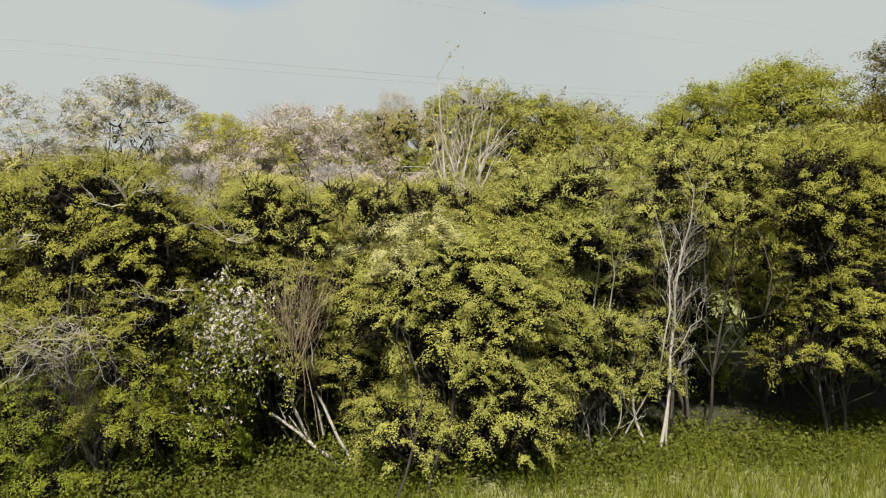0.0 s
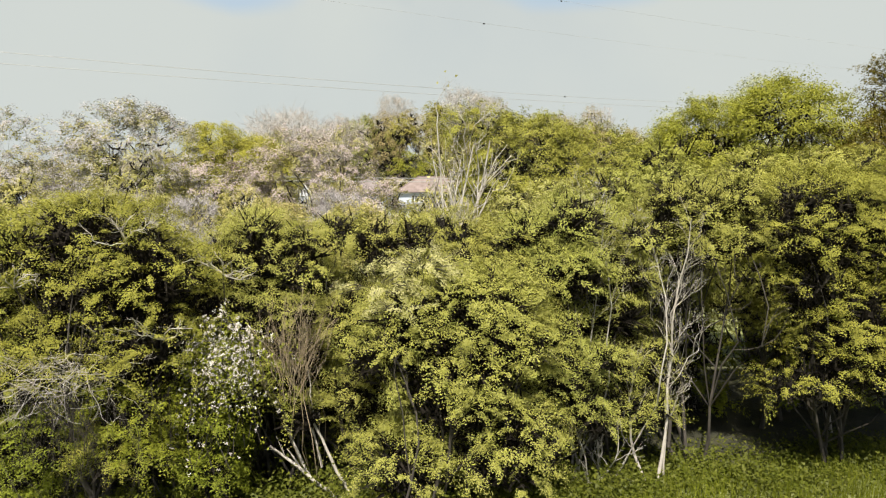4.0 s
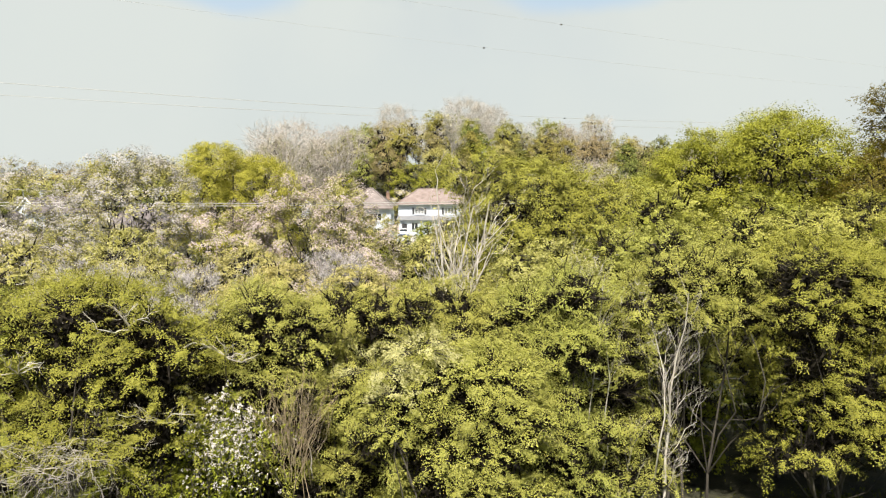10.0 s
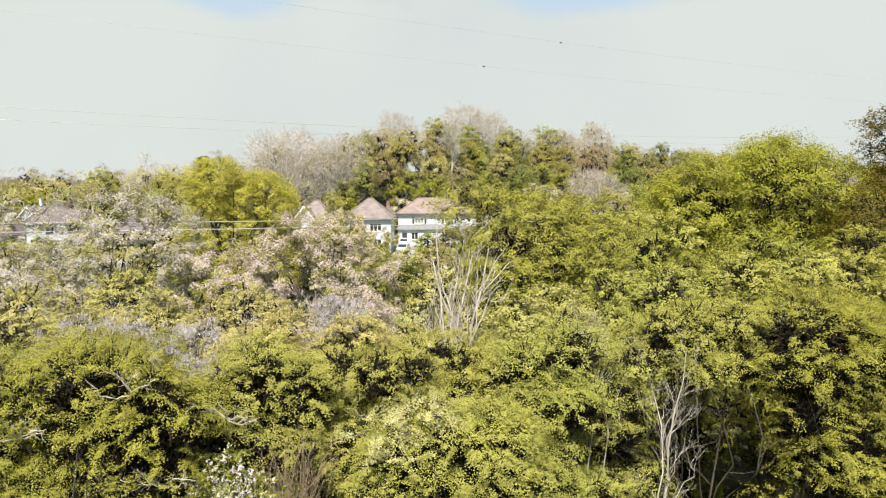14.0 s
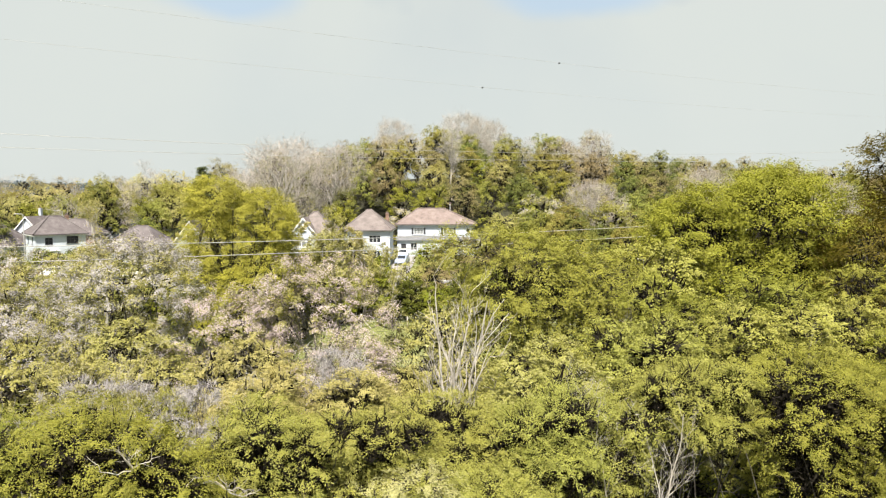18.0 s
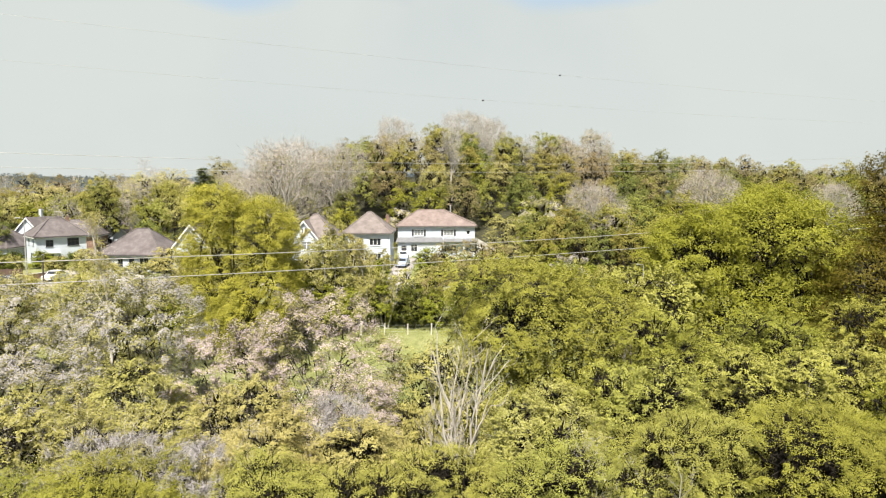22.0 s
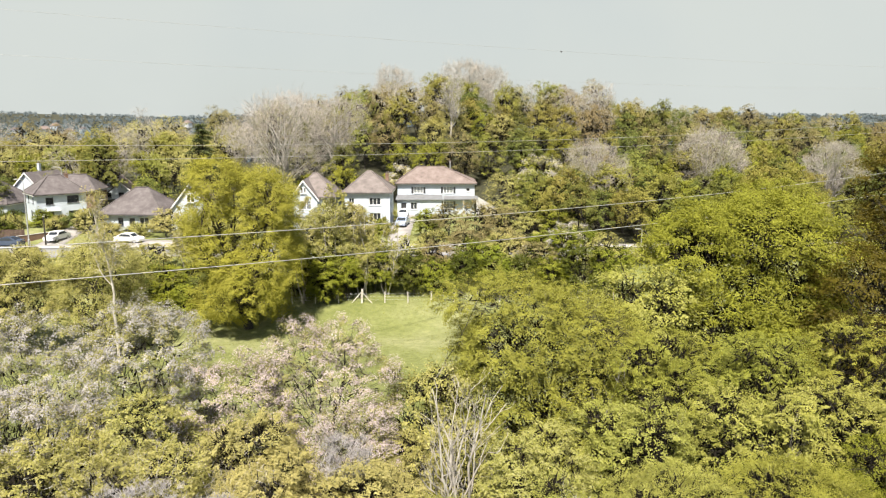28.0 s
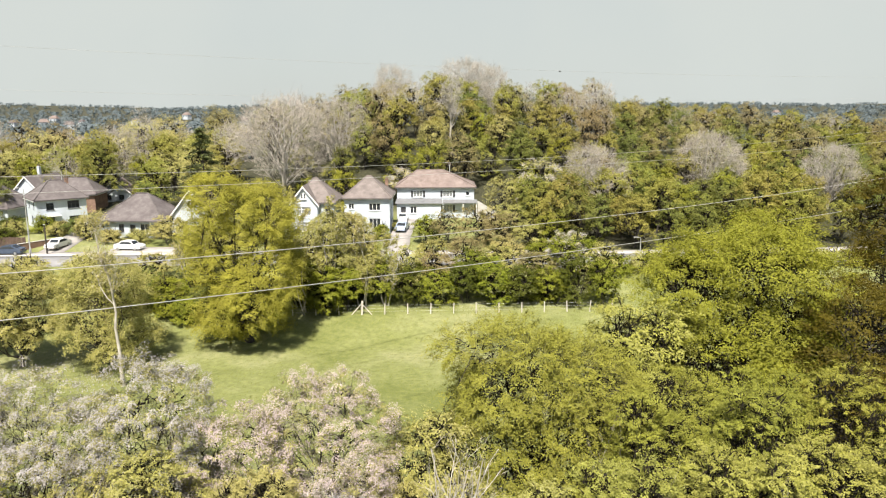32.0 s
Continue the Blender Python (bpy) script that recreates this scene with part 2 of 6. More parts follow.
BARK_PALE = surface("pale_bark", [(0.21, 0.192, 0.168), (0.34, 0.317, 0.285), (0.47, 0.445, 0.41)], scale=3, fine=25, bump=0.4, stretch=(1, 1, 0.4))
STRAW = surface("straw_coloured_shoot", [(0.20, 0.155, 0.10), (0.30, 0.24, 0.16), (0.40, 0.335, 0.24)], scale=3, fine=25, bump=0.3, stretch=(1, 1, 0.4))
BARK_WHITE = surface("barkless_dead_wood", [(0.25, 0.228, 0.195), (0.37, 0.345, 0.305), (0.49, 0.465, 0.42)], scale=3, fine=25, bump=0.4, stretch=(1, 1, 0.3))
RENDER_WHITE = surface("white_render", [(0.42, 0.465, 0.525), (0.47, 0.52, 0.585), (0.51, 0.562, 0.63)], scale=0.6, fine=30, bump=0.15, rough=0.85)
TILE_RED = surface("clay_roof_tile", [(0.118, 0.092, 0.083), (0.170, 0.134, 0.122), (0.222, 0.180, 0.166)], scale=0.9, fine=9, bump=0.6, rough=0.85)
TILE_BROWN = surface("weathered_roof_tile", [(0.072, 0.061, 0.062), (0.102, 0.089, 0.090), (0.145, 0.130, 0.131)], scale=0.9, fine=9, bump=0.6, rough=0.85)
TILE_ROSE = surface("faded_roof_tile", [(0.105, 0.088, 0.084), (0.148, 0.127, 0.120), (0.195, 0.168, 0.160)], scale=0.9, fine=9, bump=0.6, rough=0.85)
BRICK = surface("brown_brick", [(0.13, 0.08, 0.06), (0.20, 0.125, 0.09), (0.26, 0.17, 0.13)], scale=1.5, fine=14, bump=0.4)
PVC = surface("white_frame_paint", [(0.74, 0.75, 0.76), (0.82, 0.82, 0.82)], scale=2, fine=60, bump=0.05, rough=0.4)
DARK_FRAME = surface("dark_frame_paint", [(0.03, 0.03, 0.035), (0.05, 0.05, 0.055)], scale=2, fine=60, bump=0.05, rough=0.4)
LEAD = surface("lead_flashing", [(0.11, 0.115, 0.125), (0.17, 0.175, 0.185)], scale=2, fine=20, bump=0.2, rough=0.6)
ASPHALT = surface("asphalt", [(0.16, 0.16, 0.165), (0.22, 0.22, 0.225), (0.27, 0.27, 0.275)], scale=0.4, fine=60, bump=0.3, rough=0.9)
DRIVE = surface("concrete_drive", [(0.22, 0.205, 0.195), (0.29, 0.275, 0.265), (0.34, 0.325, 0.315)], scale=0.7, fine=30, bump=0.2, rough=0.9)
KERB = surface("kerb_stone", [(0.38, 0.37, 0.35), (0.48, 0.47, 0.45)], scale=2, fine=40, bump=0.2)
STEEL = surface("galvanised_steel", [(0.42, 0.43, 0.44), (0.55, 0.56, 0.57)], scale=3, fine=50, bump=0.1, rough=0.45, metal=0.6)
ALU = surface("weathered_aluminium", [(0.30, 0.30, 0.29), (0.42, 0.42, 0.41)], scale=3, fine=50, bump=0.1, rough=0.5, metal=0.3)
POST = surface("weathered_post_wood", [(0.40, 0.37, 0.32), (0.52, 0.49, 0.44), (0.62, 0.59, 0.54)], scale=4, fine=30, bump=0.4, stretch=(1, 1, 0.3))
FENCE_WOOD = surface("stained_fence_board", [(0.05, 0.032, 0.024), (0.09, 0.058, 0.044), (0.13, 0.09, 0.07)], scale=3, fine=30, bump=0.4, stretch=(1, 1, 0.2))
CAR_WHITE = surface("white_car_paint", [(0.76, 0.76, 0.76), (0.80, 0.80, 0.80)], scale=1, fine=80, bump=0.01, rough=0.2)
CAR_BLUE = surface("pale_blue_car_paint", [(0.30, 0.36, 0.48), (0.36, 0.42, 0.54)], scale=1, fine=80, bump=0.01, rough=0.2)
CAR_DARK = surface("dark_car_paint", [(0.05, 0.07, 0.11), (0.07, 0.09, 0.13)], scale=1, fine=80, bump=0.01, rough=0.2)
RUBBER = surface("tyre_rubber", [(0.02, 0.02, 0.02), (0.035, 0.035, 0.035)], scale=5, fine=60, bump=0.2, rough=0.9)
GLASS, _nt, _b, _o = material("window_glass")
_b.inputs["Base Color"].default_value = (0.03, 0.035, 0.04, 1)
_b.inputs["Roughness"].default_value = 0.06
_b.inputs["Specular IOR Level"].default_value = 0.6

NET, _nt, _b, _o = material("curtained_window_glass")
_b.inputs["Base Color"].default_value = (0.20, 0.215, 0.22, 1)
_b.inputs["Roughness"].default_value = 0.12


def ground_material():
    """Rough meadow: grass of several greens, mown-pale patches, bare earth here and there."""
    m, nt, bsdf, outp = material("meadow_ground")
    coord = nt.nodes.new("ShaderNodeTexCoord")
    a = node(nt, "ShaderNodeTexNoise", Scale=0.10, Detail=8.0, Roughness=0.62)
    b = node(nt, "ShaderNodeTexNoise", Scale=1.6, Detail=6.0, Roughness=0.7)
    c = node(nt, "ShaderNodeTexNoise", Scale=14.0, Detail=4.0, Roughness=0.7)
    for n in (a, b, c):
        nt.links.new(coord.outputs["Object"], n.inputs["Vector"])
    ra = ramp_of(nt, [(0.36, (0.135, 0.155, 0.038)), (0.5, (0.182, 0.200, 0.066)), (0.62, (0.235, 0.245, 0.110))])
    nt.links.new(a.outputs[0], ra.inputs[0])
    rb = ramp_of(nt, [(0.3, (0.25, 0.27, 0.2)), (0.5, (0.5, 0.5, 0.5)), (0.72, (0.75, 0.72, 0.6))])
    nt.links.new(b.outputs[0], rb.inputs[0])
    col = mix_rgb(nt, ra.outputs[0], rb.outputs[0], 0.55, "SOFT_LIGHT")
    col = mix_rgb(nt, col, c.outputs[0], 0.35, "SOFT_LIGHT")
    # leaf litter and undergrowth under the woods past the road
    sep = nt.nodes.new("ShaderNodeSeparateXYZ")
    nt.links.new(coord.outputs["Object"], sep.inputs[0])
    def band(out_, lo, hi):
        n = node(nt, "ShaderNodeMapRange")
        n.inputs[1].default_value, n.inputs[2].default_value = lo, hi
        nt.links.new(out_, n.inputs[0])
        return n.outputs[0]

    def calc(op, p, q):
        n = nt.nodes.new("ShaderNodeMath")
        n.operation = op
        for s, v in ((n.inputs[0], p), (n.inputs[1], q)):
            if isinstance(v, float):
                s.default_value = v
            else:
                nt.links.new(v, s)
        return n.outputs[0]

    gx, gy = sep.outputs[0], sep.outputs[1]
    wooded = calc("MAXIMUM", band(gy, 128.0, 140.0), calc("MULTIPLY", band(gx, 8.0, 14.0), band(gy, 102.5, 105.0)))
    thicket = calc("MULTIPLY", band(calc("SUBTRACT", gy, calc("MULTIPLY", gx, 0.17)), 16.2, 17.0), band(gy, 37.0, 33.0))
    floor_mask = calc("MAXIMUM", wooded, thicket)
    # litter colour, lowered further so ground in the thicket's gaps reads as shaded
    shaded_litter = ramp_of(nt, [(0.35, (0.018, 0.020, 0.008)), (0.55, (0.036, 0.036, 0.015)), (0.7, (0.06, 0.054, 0.028))])
    nt.links.new(b.outputs[0], shaded_litter.inputs[0])
    col = mix_rgb(nt, col, shaded_litter.outputs[0], floor_mask)
    nt.links.new(col, bsdf.inputs["Base Color"])
    bsdf.inputs["Roughness"].default_value = 0.95
    bp = node(nt, "ShaderNodeBump", Strength=0.8, Distance=0.15)
    nt.links.new(c.outputs[0], bp.inputs["Height"])
    nt.links.new(bp.outputs[0], bsdf.inputs["Normal"])
    return m


MEADOW = ground_material()

# ---- mesh helpers ----
def mesh_of(name, verts, faces, mat, smooth=False):
    """A mesh from an (n, 3) array and an (m, 4) or (m, 3) array of corner numbers."""
    verts, faces = np.asarray(verts, np.float32), np.asarray(faces, np.int32)
    k = faces.shape[1]
    me = bpy.data.meshes.new(name)
    me.vertices.add(len(verts))
    me.vertices.foreach_set("co", verts.ravel())
    me.loops.add(faces.size)
    me.loops.foreach_set("vertex_index", faces.ravel())
    me.polygons.add(len(faces))
    me.polygons.foreach_set("loop_start", np.arange(len(faces), dtype=np.int32) * k)
    if smooth:
        me.polygons.foreach_set("use_smooth", np.ones(len(faces), dtype=bool))
    me.update(calc_edges=True)
    me.materials.append(mat)
    return me


def part(name, data, parent=None, label="", at=None):
    """One mesh object under a thing or a part; data is a mesh, or a bmesh with its material."""
    if isinstance(data, tuple):
        bm, mat = data
        me = bpy.data.meshes.new(name)
        bm.to_mesh(me)
        bm.free()
        me.materials.append(mat)
        data = me
    ob = new(name, data)
    if parent:
        ob.parent = parent
    if at is not None:
        ob.matrix_local = at
    if name in ("twig", "limb", "crown", "blossom", "fine_twig"):
        tagged(ob, kind="stuff")
    return tagged(ob, label) if label else ob


def thing(name, loc, label, category, group="", kind="", turn=0.0):
    ob = new(name)
    ob.empty_display_size = 0.3
    ob.matrix_world = pose(*loc, 0, 0, turn)
    return tagged(ob, label, category, group, kind)


def box(bm, x0, y0, z0, x1, y1, z1, bevel=0.0):
    m = Matrix.Translation(((x0 + x1) / 2, (y0 + y1) / 2, (z0 + z1) / 2)) @ Matrix.Diagonal((abs(x1 - x0), abs(y1 - y0), abs(z1 - z0), 1))
    made = bmesh.ops.create_cube(bm, size=1.0, matrix=m)
    if bevel:
        edges = list({e for v in made["verts"] for e in v.link_edges})
        bmesh.ops.bevel(bm, geom=edges, offset=bevel, segments=1, affect="EDGES")
    return bm


def boxes(*dims, bevel=0.0):
    bm = bmesh.new()
    for d in dims:
        box(bm, *d, bevel=bevel)
    return bm


def unit(v):
    return v / np.maximum(np.linalg.norm(v, axis=-1, keepdims=True), 1e-9)


def tubes(P, R, sides=5):
    """Corners and faces of tapered tubes along m lines of k points: P (m, k, 3), R (m, k)."""
    m, k, _ = P.shape
    T = unit(np.gradient(P, axis=1))
    ref = np.where(np.abs(T[..., 2:3]) > 0.9, np.array([1.0, 0, 0]), np.array([0, 0, 1.0]))
    U = unit(np.cross(T, ref))
    W = np.cross(T, U)
    a = np.arange(sides) * 2 * np.pi / sides
    ring = U[:, :, None] * np.cos(a)[:, None] + W[:, :, None] * np.sin(a)[:, None]
    V = P[:, :, None] + ring * R[:, :, None, None]
    idx = np.arange(m * k * sides).reshape(m, k, sides)
    nxt = np.roll(idx, -1, axis=2)
    F = np.stack([idx[:, :-1], nxt[:, :-1], nxt[:, 1:], idx[:, 1:]], axis=-1).reshape(-1, 4)
    return V.reshape(-1, 3), F


def tube_mesh(name, lines, mat, sides=5):
    vs, fs, n = [], [], 0
    for P, R in lines:
        V, F = tubes(np.asarray(P, float), np.asarray(R, float), sides)
        vs.append(V)
        fs.append(F + n)
        n += len(V)
    return mesh_of(name, np.concatenate(vs), np.concatenate(fs), mat, smooth=True)


def bent(rng, A, B, bow=0.12, k=6):
    """Lines of k points from A to B (m, 3), each bowed and wavering a little."""
    A, B = np.atleast_2d(A), np.atleast_2d(B)
    s = np.linspace(0, 1, k)[None, :, None]
    L = np.linalg.norm(B - A, axis=1)[:, None, None]
    P = A[:, None] * (1 - s) + B[:, None] * s
    P = P + np.sin(s * np.pi) * rng.normal(0, 1, (len(A), 1, 3)) * bow * L
    P = P + np.sin(s * np.pi) * rng.normal(0, 1, (len(A), k, 3)) * bow * 0.25 * L
    return P


def shoots(rng, P, R, count, ratio, angle, up=0.2, first=0.25, k=5, thin=0.6):
    """Side branches of the lines P, R: count on each, leaning out by angle (radians)."""
    m, kk, _ = P.shape
    s = rng.uniform(first, 1.0, (m, count)) * (kk - 1.001)
    i = s.astype(int)
    f = (s - i)[..., None]
    rows = np.arange(m)[:, None]
    A = P[rows, i] * (1 - f) + P[rows, i + 1] * f
    T = unit(P[rows, i + 1] - P[rows, i])
    side = rng.normal(0, 1, T.shape)
    side = unit(side - (side * T).sum(-1, keepdims=True) * T)
    ang = angle * rng.uniform(0.6, 1.3, (m, count, 1))
    D = unit(T * np.cos(ang) + side * np.sin(ang) + np.array([0, 0, up]))
    L = np.linalg.norm(P[:, -1] - P[:, 0], axis=1)[:, None, None] * ratio * rng.uniform(0.5, 1.2, (m, count, 1))
    L = L * (1.15 - 0.6 * (s / (kk - 1))[..., None])
    A, B = A.reshape(-1, 3), (A + D * L).reshape(-1, 3)
    r0 = (R[rows, i] * thin).reshape(-1, 1)
    return bent(rng, A, B, 0.10, k), r0 * np.linspace(1, 0.35, k)[None, :]


def leaves(rng, C, N, size, wide=0.62, fold=0.18):
    """Pointed leaves at C (n, 3) with normals N."""
    n = len(C)
    N = unit(N)
    t = rng.normal(0, 1, (n, 3))
    t = unit(t - (t * N).sum(1, keepdims=True) * N)
    b = np.cross(N, t)
    s = (size * rng.uniform(0.65, 1.3, n))[:, None]
    V = np.stack([C - t * s, C + t * s * 0.75 + b * s * wide + N * s * fold, C + t * s * 0.75 - b * s * wide - N * s * fold * 0.3], axis=1)
    return V.reshape(-1, 3), np.arange(3 * n).reshape(n, 3)


def slivers(rng, C, D, length, width):
    """Thin flat twigs or blades at C, along D, narrowing to a point."""
    n = len(C)
    D = unit(D)
    b = rng.normal(0, 1, (n, 3))
    b = unit(b - (b * D).sum(1, keepdims=True) * D)
    L = (length * rng.uniform(0.5, 1.4, n))[:, None]
    w = (width * rng.uniform(0.6, 1.4, n))[:, None]
    V = np.stack([C - b * w, C + b * w, C + D * L], axis=1)
    return V.reshape(-1, 3), np.arange(3 * n).reshape(n, 3)


def shell_points(rng, lobes, count, inner=0.62, low=-0.55, face=1.0):
    """Places and outward ways for count clumps near the skin of a crown of several rounded masses."""
    lobes = np.asarray(lobes, float)
    C, S = lobes[:, :3], lobes[:, 3:]
    area = (S[:, 0] * S[:, 1] + S[:, 1] * S[:, 2] + S[:, 0] * S[:, 2])
    got_p, got_d, got_c, need = [], [], [], count
    while need > 0:
        n = need * 3 + 40
        k = rng.choice(len(lobes), n, p=area / area.sum())
        d = unit(rng.normal(0, 1, (n, 3)))
        f = rng.uniform(inner, 1.05, n) ** 0.7
        p = C[k] + d * S[k] * f[:, None]
        rel = (p[:, None] - C[None]) / S[None]
        depth = np.linalg.norm(rel, axis=2)
        depth[np.arange(n), k] = 9
        ok = (depth.min(1) > 0.72) & (d[:, 2] > low + rng.uniform(-0.3, 0.3, n)) & (p[:, 2] > 0.15) & (rng.random(n) < face + (1 - face) * np.clip(d[:, 2] * 1.6, 0, 1))
        got_p.append(p[ok][:need]); got_d.append(unit(d[ok] / S[k[ok]])[:need]); got_c.append(C[k[ok]][:need])
        need -= min(need, int(ok.sum()))
    return np.concatenate(got_p), np.concatenate(got_d), np.concatenate(got_c)


def sprays(rng, p, d, per, spread, flat=0.45, droop=0.25, long=1.0):
    """Leaf places and normals: per leaves over a small arched spray at each clump."""
    n = len(p)
    axis = unit(d * np.array([1, 1, 0.35]) + rng.normal(0, 0.45, (n, 3)) * np.array([1, 1, 0.5]))
    side = unit(np.cross(axis, np.array([0, 0, 1.0])))
    top = unit(np.cross(side, axis) * 0.75 + d * 0.5)
    size = (spread * rng.uniform(0.55, 1.35, (n, 1)))[:, :, None]
    ang, rad = rng.uniform(0, 2 * np.pi, (n, per, 1)), np.sqrt(rng.uniform(0, 1, (n, per, 1)))
    u, v = np.cos(ang) * rad, np.sin(ang) * rad
    w = np.sqrt(np.maximum(0, 1 - rad ** 2))
    q = p[:, None] + size * (axis[:, None] * u * 1.1 * long + side[:, None] * v * 0.62 / long + top[:, None] * w * flat * 0.9 / long)
    q = q + rng.normal(0, 1, (n, per, 3)) * size * 0.15
    q[..., 2] -= (droop * size * np.maximum(u, 0) ** 2)[..., 0]
    N = top[:, None] * 0.9 + axis[:, None] * u * 0.5 + side[:, None] * v * 0.6 + rng.normal(0, 0.24, (n, per, 3))
    return q.reshape(-1, 3), N.reshape(-1, 3)


def mass(rng, wide, deep, low, high, count, size=0.45):
    """Rounded masses that fill a crown wide x deep, from low to high."""
    out_lobes = [(0, 0, (low + high) / 2, wide * 0.36, deep * 0.36, (high - low) * 0.40)]
    for _ in range(count):
        a, r, h = rng.uniform(0, 2 * np.pi), rng.uniform(0.35, 1.0) ** 0.6, rng.uniform(0, 1)
        shrink = 1.0 - 0.45 * abs(h - 0.4) ** 1.5 * 2
        s = size * rng.uniform(0.7, 1.25)
        rx, ry, rz = wide * 0.5 * s, deep * 0.5 * s, min(wide, deep, high - low) * 0.42 * s
        x = math.cos(a) * r * (wide * 0.5 - rx * 0.8) * shrink
        y = math.sin(a) * r * (deep * 0.5 - ry * 0.8) * shrink
        z = low + rz * 0.7 + h * (high - low - 1.6 * rz)
        out_lobes.append((x, y, z, rx, ry, rz))
    return out_lobes


def bank(rng, wide, deep, low, high, count, size=0.24):
    """Rounded masses that fill a thicket wide x deep with an upright, overhanging face and a level top."""
    out_lobes = [(0, 0.1 * deep, (low + high) / 2, wide * 0.40, deep * 0.34, (high - low) * 0.42)]
    for i in range(count):
        r = size * min(wide, high - low) * rng.uniform(0.65, 1.25)
        rx, ry, rz = r * rng.uniform(0.9, 1.3), r * rng.uniform(0.75, 1.0), r * rng.uniform(0.65, 0.95)
        x = rng.uniform(-1, 1) * (wide * 0.5 - rx * 0.75)
        y = rng.uniform(-1, 1) * max(deep * 0.5 - ry, 0.05) if i % 2 else -max(deep * 0.5 - ry, 0.05)
        z = low + rz * 0.8 + (rng.uniform(0, 1) ** 0.8) * max(high - low - 1.8 * rz, 0.1)
        out_lobes.append((x, y, z, rx, ry, rz))
    return out_lobes


def plant(name, loc, label, category, lobes, clumps, per, leaf, mat, spread=0.3, seed=1, bark=BARK, stems=3, girth=0.09,
          bloom=None, group="", flat=0.45, twig_mat=None, base_spread=0.3, inner=0.62, low=-0.55, turn=0.0, stem_top=0.8, twigs=1.0, side_limbs=4, facets=5, dense=1.5, core=0, core_size=(0.5, 0.035), core_fill=0.80, bloom_share=0.75, long=1.0, droop=0.25, face=1.0):
    """A bush or tree: stems, limbs into each mass, twigs, and a crown of leaf sprays; bloom: (share, size, material)."""
    rng = np.random.default_rng(seed)
    per, leaf = int(per * dense), leaf * dense ** -0.4
    ob = thing(name, loc, label, category, group, turn=turn)
    L = np.asarray(lobes, float)
    top = L[:, 2].max()
    A = np.zeros((stems, 3)); A[:, :2] = rng.normal(0, base_spread * (0.0 if stems == 1 else 1), (stems, 2)); A[:, 2] = -0.15
    B = A * 1.0; B[:, :2] += rng.normal(0, 0.12 * top, (stems, 2)) * (0.4 if stems == 1 else 1); B[:, 2] = top * stem_top * rng.uniform(0.75, 1.0, stems)
    S = bent(rng, A, B, 0.05, 7)
    r = girth * rng.uniform(0.7, 1.15, (stems, 1)) * np.linspace(1, 0.3, 7)[None]
    r[:, 0] *= 1.35
    for s_, r_ in zip(S, r):
        part("trunk", tube_mesh("trunk", [(s_[None], r_[None])], bark, 7), ob)
    pick = rng.integers(0, stems, len(L))
    at = np.clip((L[:, 2] / max(top, 0.1) * rng.uniform(0.45, 0.75, len(L)) * 6).astype(int), 1, 5)
    limb = bent(rng, S[pick, at], L[:, :3], 0.12, 6)
    lr = (r[pick, at] * 0.62)[:, None] * np.linspace(1, 0.35, 6)[None]
    lines = [(limb, lr)]
    if side_limbs:
        lines.append(shoots(rng, limb, lr, side_limbs, 0.38, 0.7, 0.15, 0.3, 6))
    part("limb", tube_mesh("limb", lines, bark, facets), ob)
    p, d, c = shell_points(rng, lobes, clumps, inner, low, face)
    if twigs > 0:
        n = int(len(p) * twigs)
        P = bent(rng, p[:n] * 0.45 + c[:n] * 0.55, p[:n] + d[:n] * spread * 0.3, 0.10, 4)
        part("twig", tube_mesh("twig", [(P, np.full((n, 1), max(leaf * 0.11, 0.006)) * np.linspace(1.6, 0.5, 4)[None])], twig_mat or bark, 3), ob)
    # core: dark slivers inside the crown, built as twigs, that paint its inner shade
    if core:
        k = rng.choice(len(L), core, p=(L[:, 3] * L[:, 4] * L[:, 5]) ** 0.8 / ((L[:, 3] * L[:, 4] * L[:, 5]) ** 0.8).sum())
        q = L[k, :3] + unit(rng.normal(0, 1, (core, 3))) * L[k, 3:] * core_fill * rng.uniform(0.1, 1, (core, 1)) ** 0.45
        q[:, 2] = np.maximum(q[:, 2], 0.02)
        part("twig", mesh_of("twig", *slivers(rng, q, rng.normal(0, 0.7, q.shape) + np.array([0, 0, 0.5]), *core_size), INNER_SHADE), ob)
    if per:
        C, N = sprays(rng, p, d, per, spread, flat, droop, long)
        part("crown", mesh_of("crown", *leaves(rng, C, N, leaf), mat), ob)
    if bloom:
        share, size, bmat = bloom
        pick = rng.random(len(p)) < bloom_share
        C, N = sprays(rng, p[pick] + d[pick] * spread * 0.3, d[pick], max(int(max(per / dense, 20) * share), 1), spread * 1.05, flat)
        part("blossom", mesh_of("blossom", *leaves(rng, C, N, size, 0.9, 0.1), bmat), ob, "pale open blossom")
    return ob


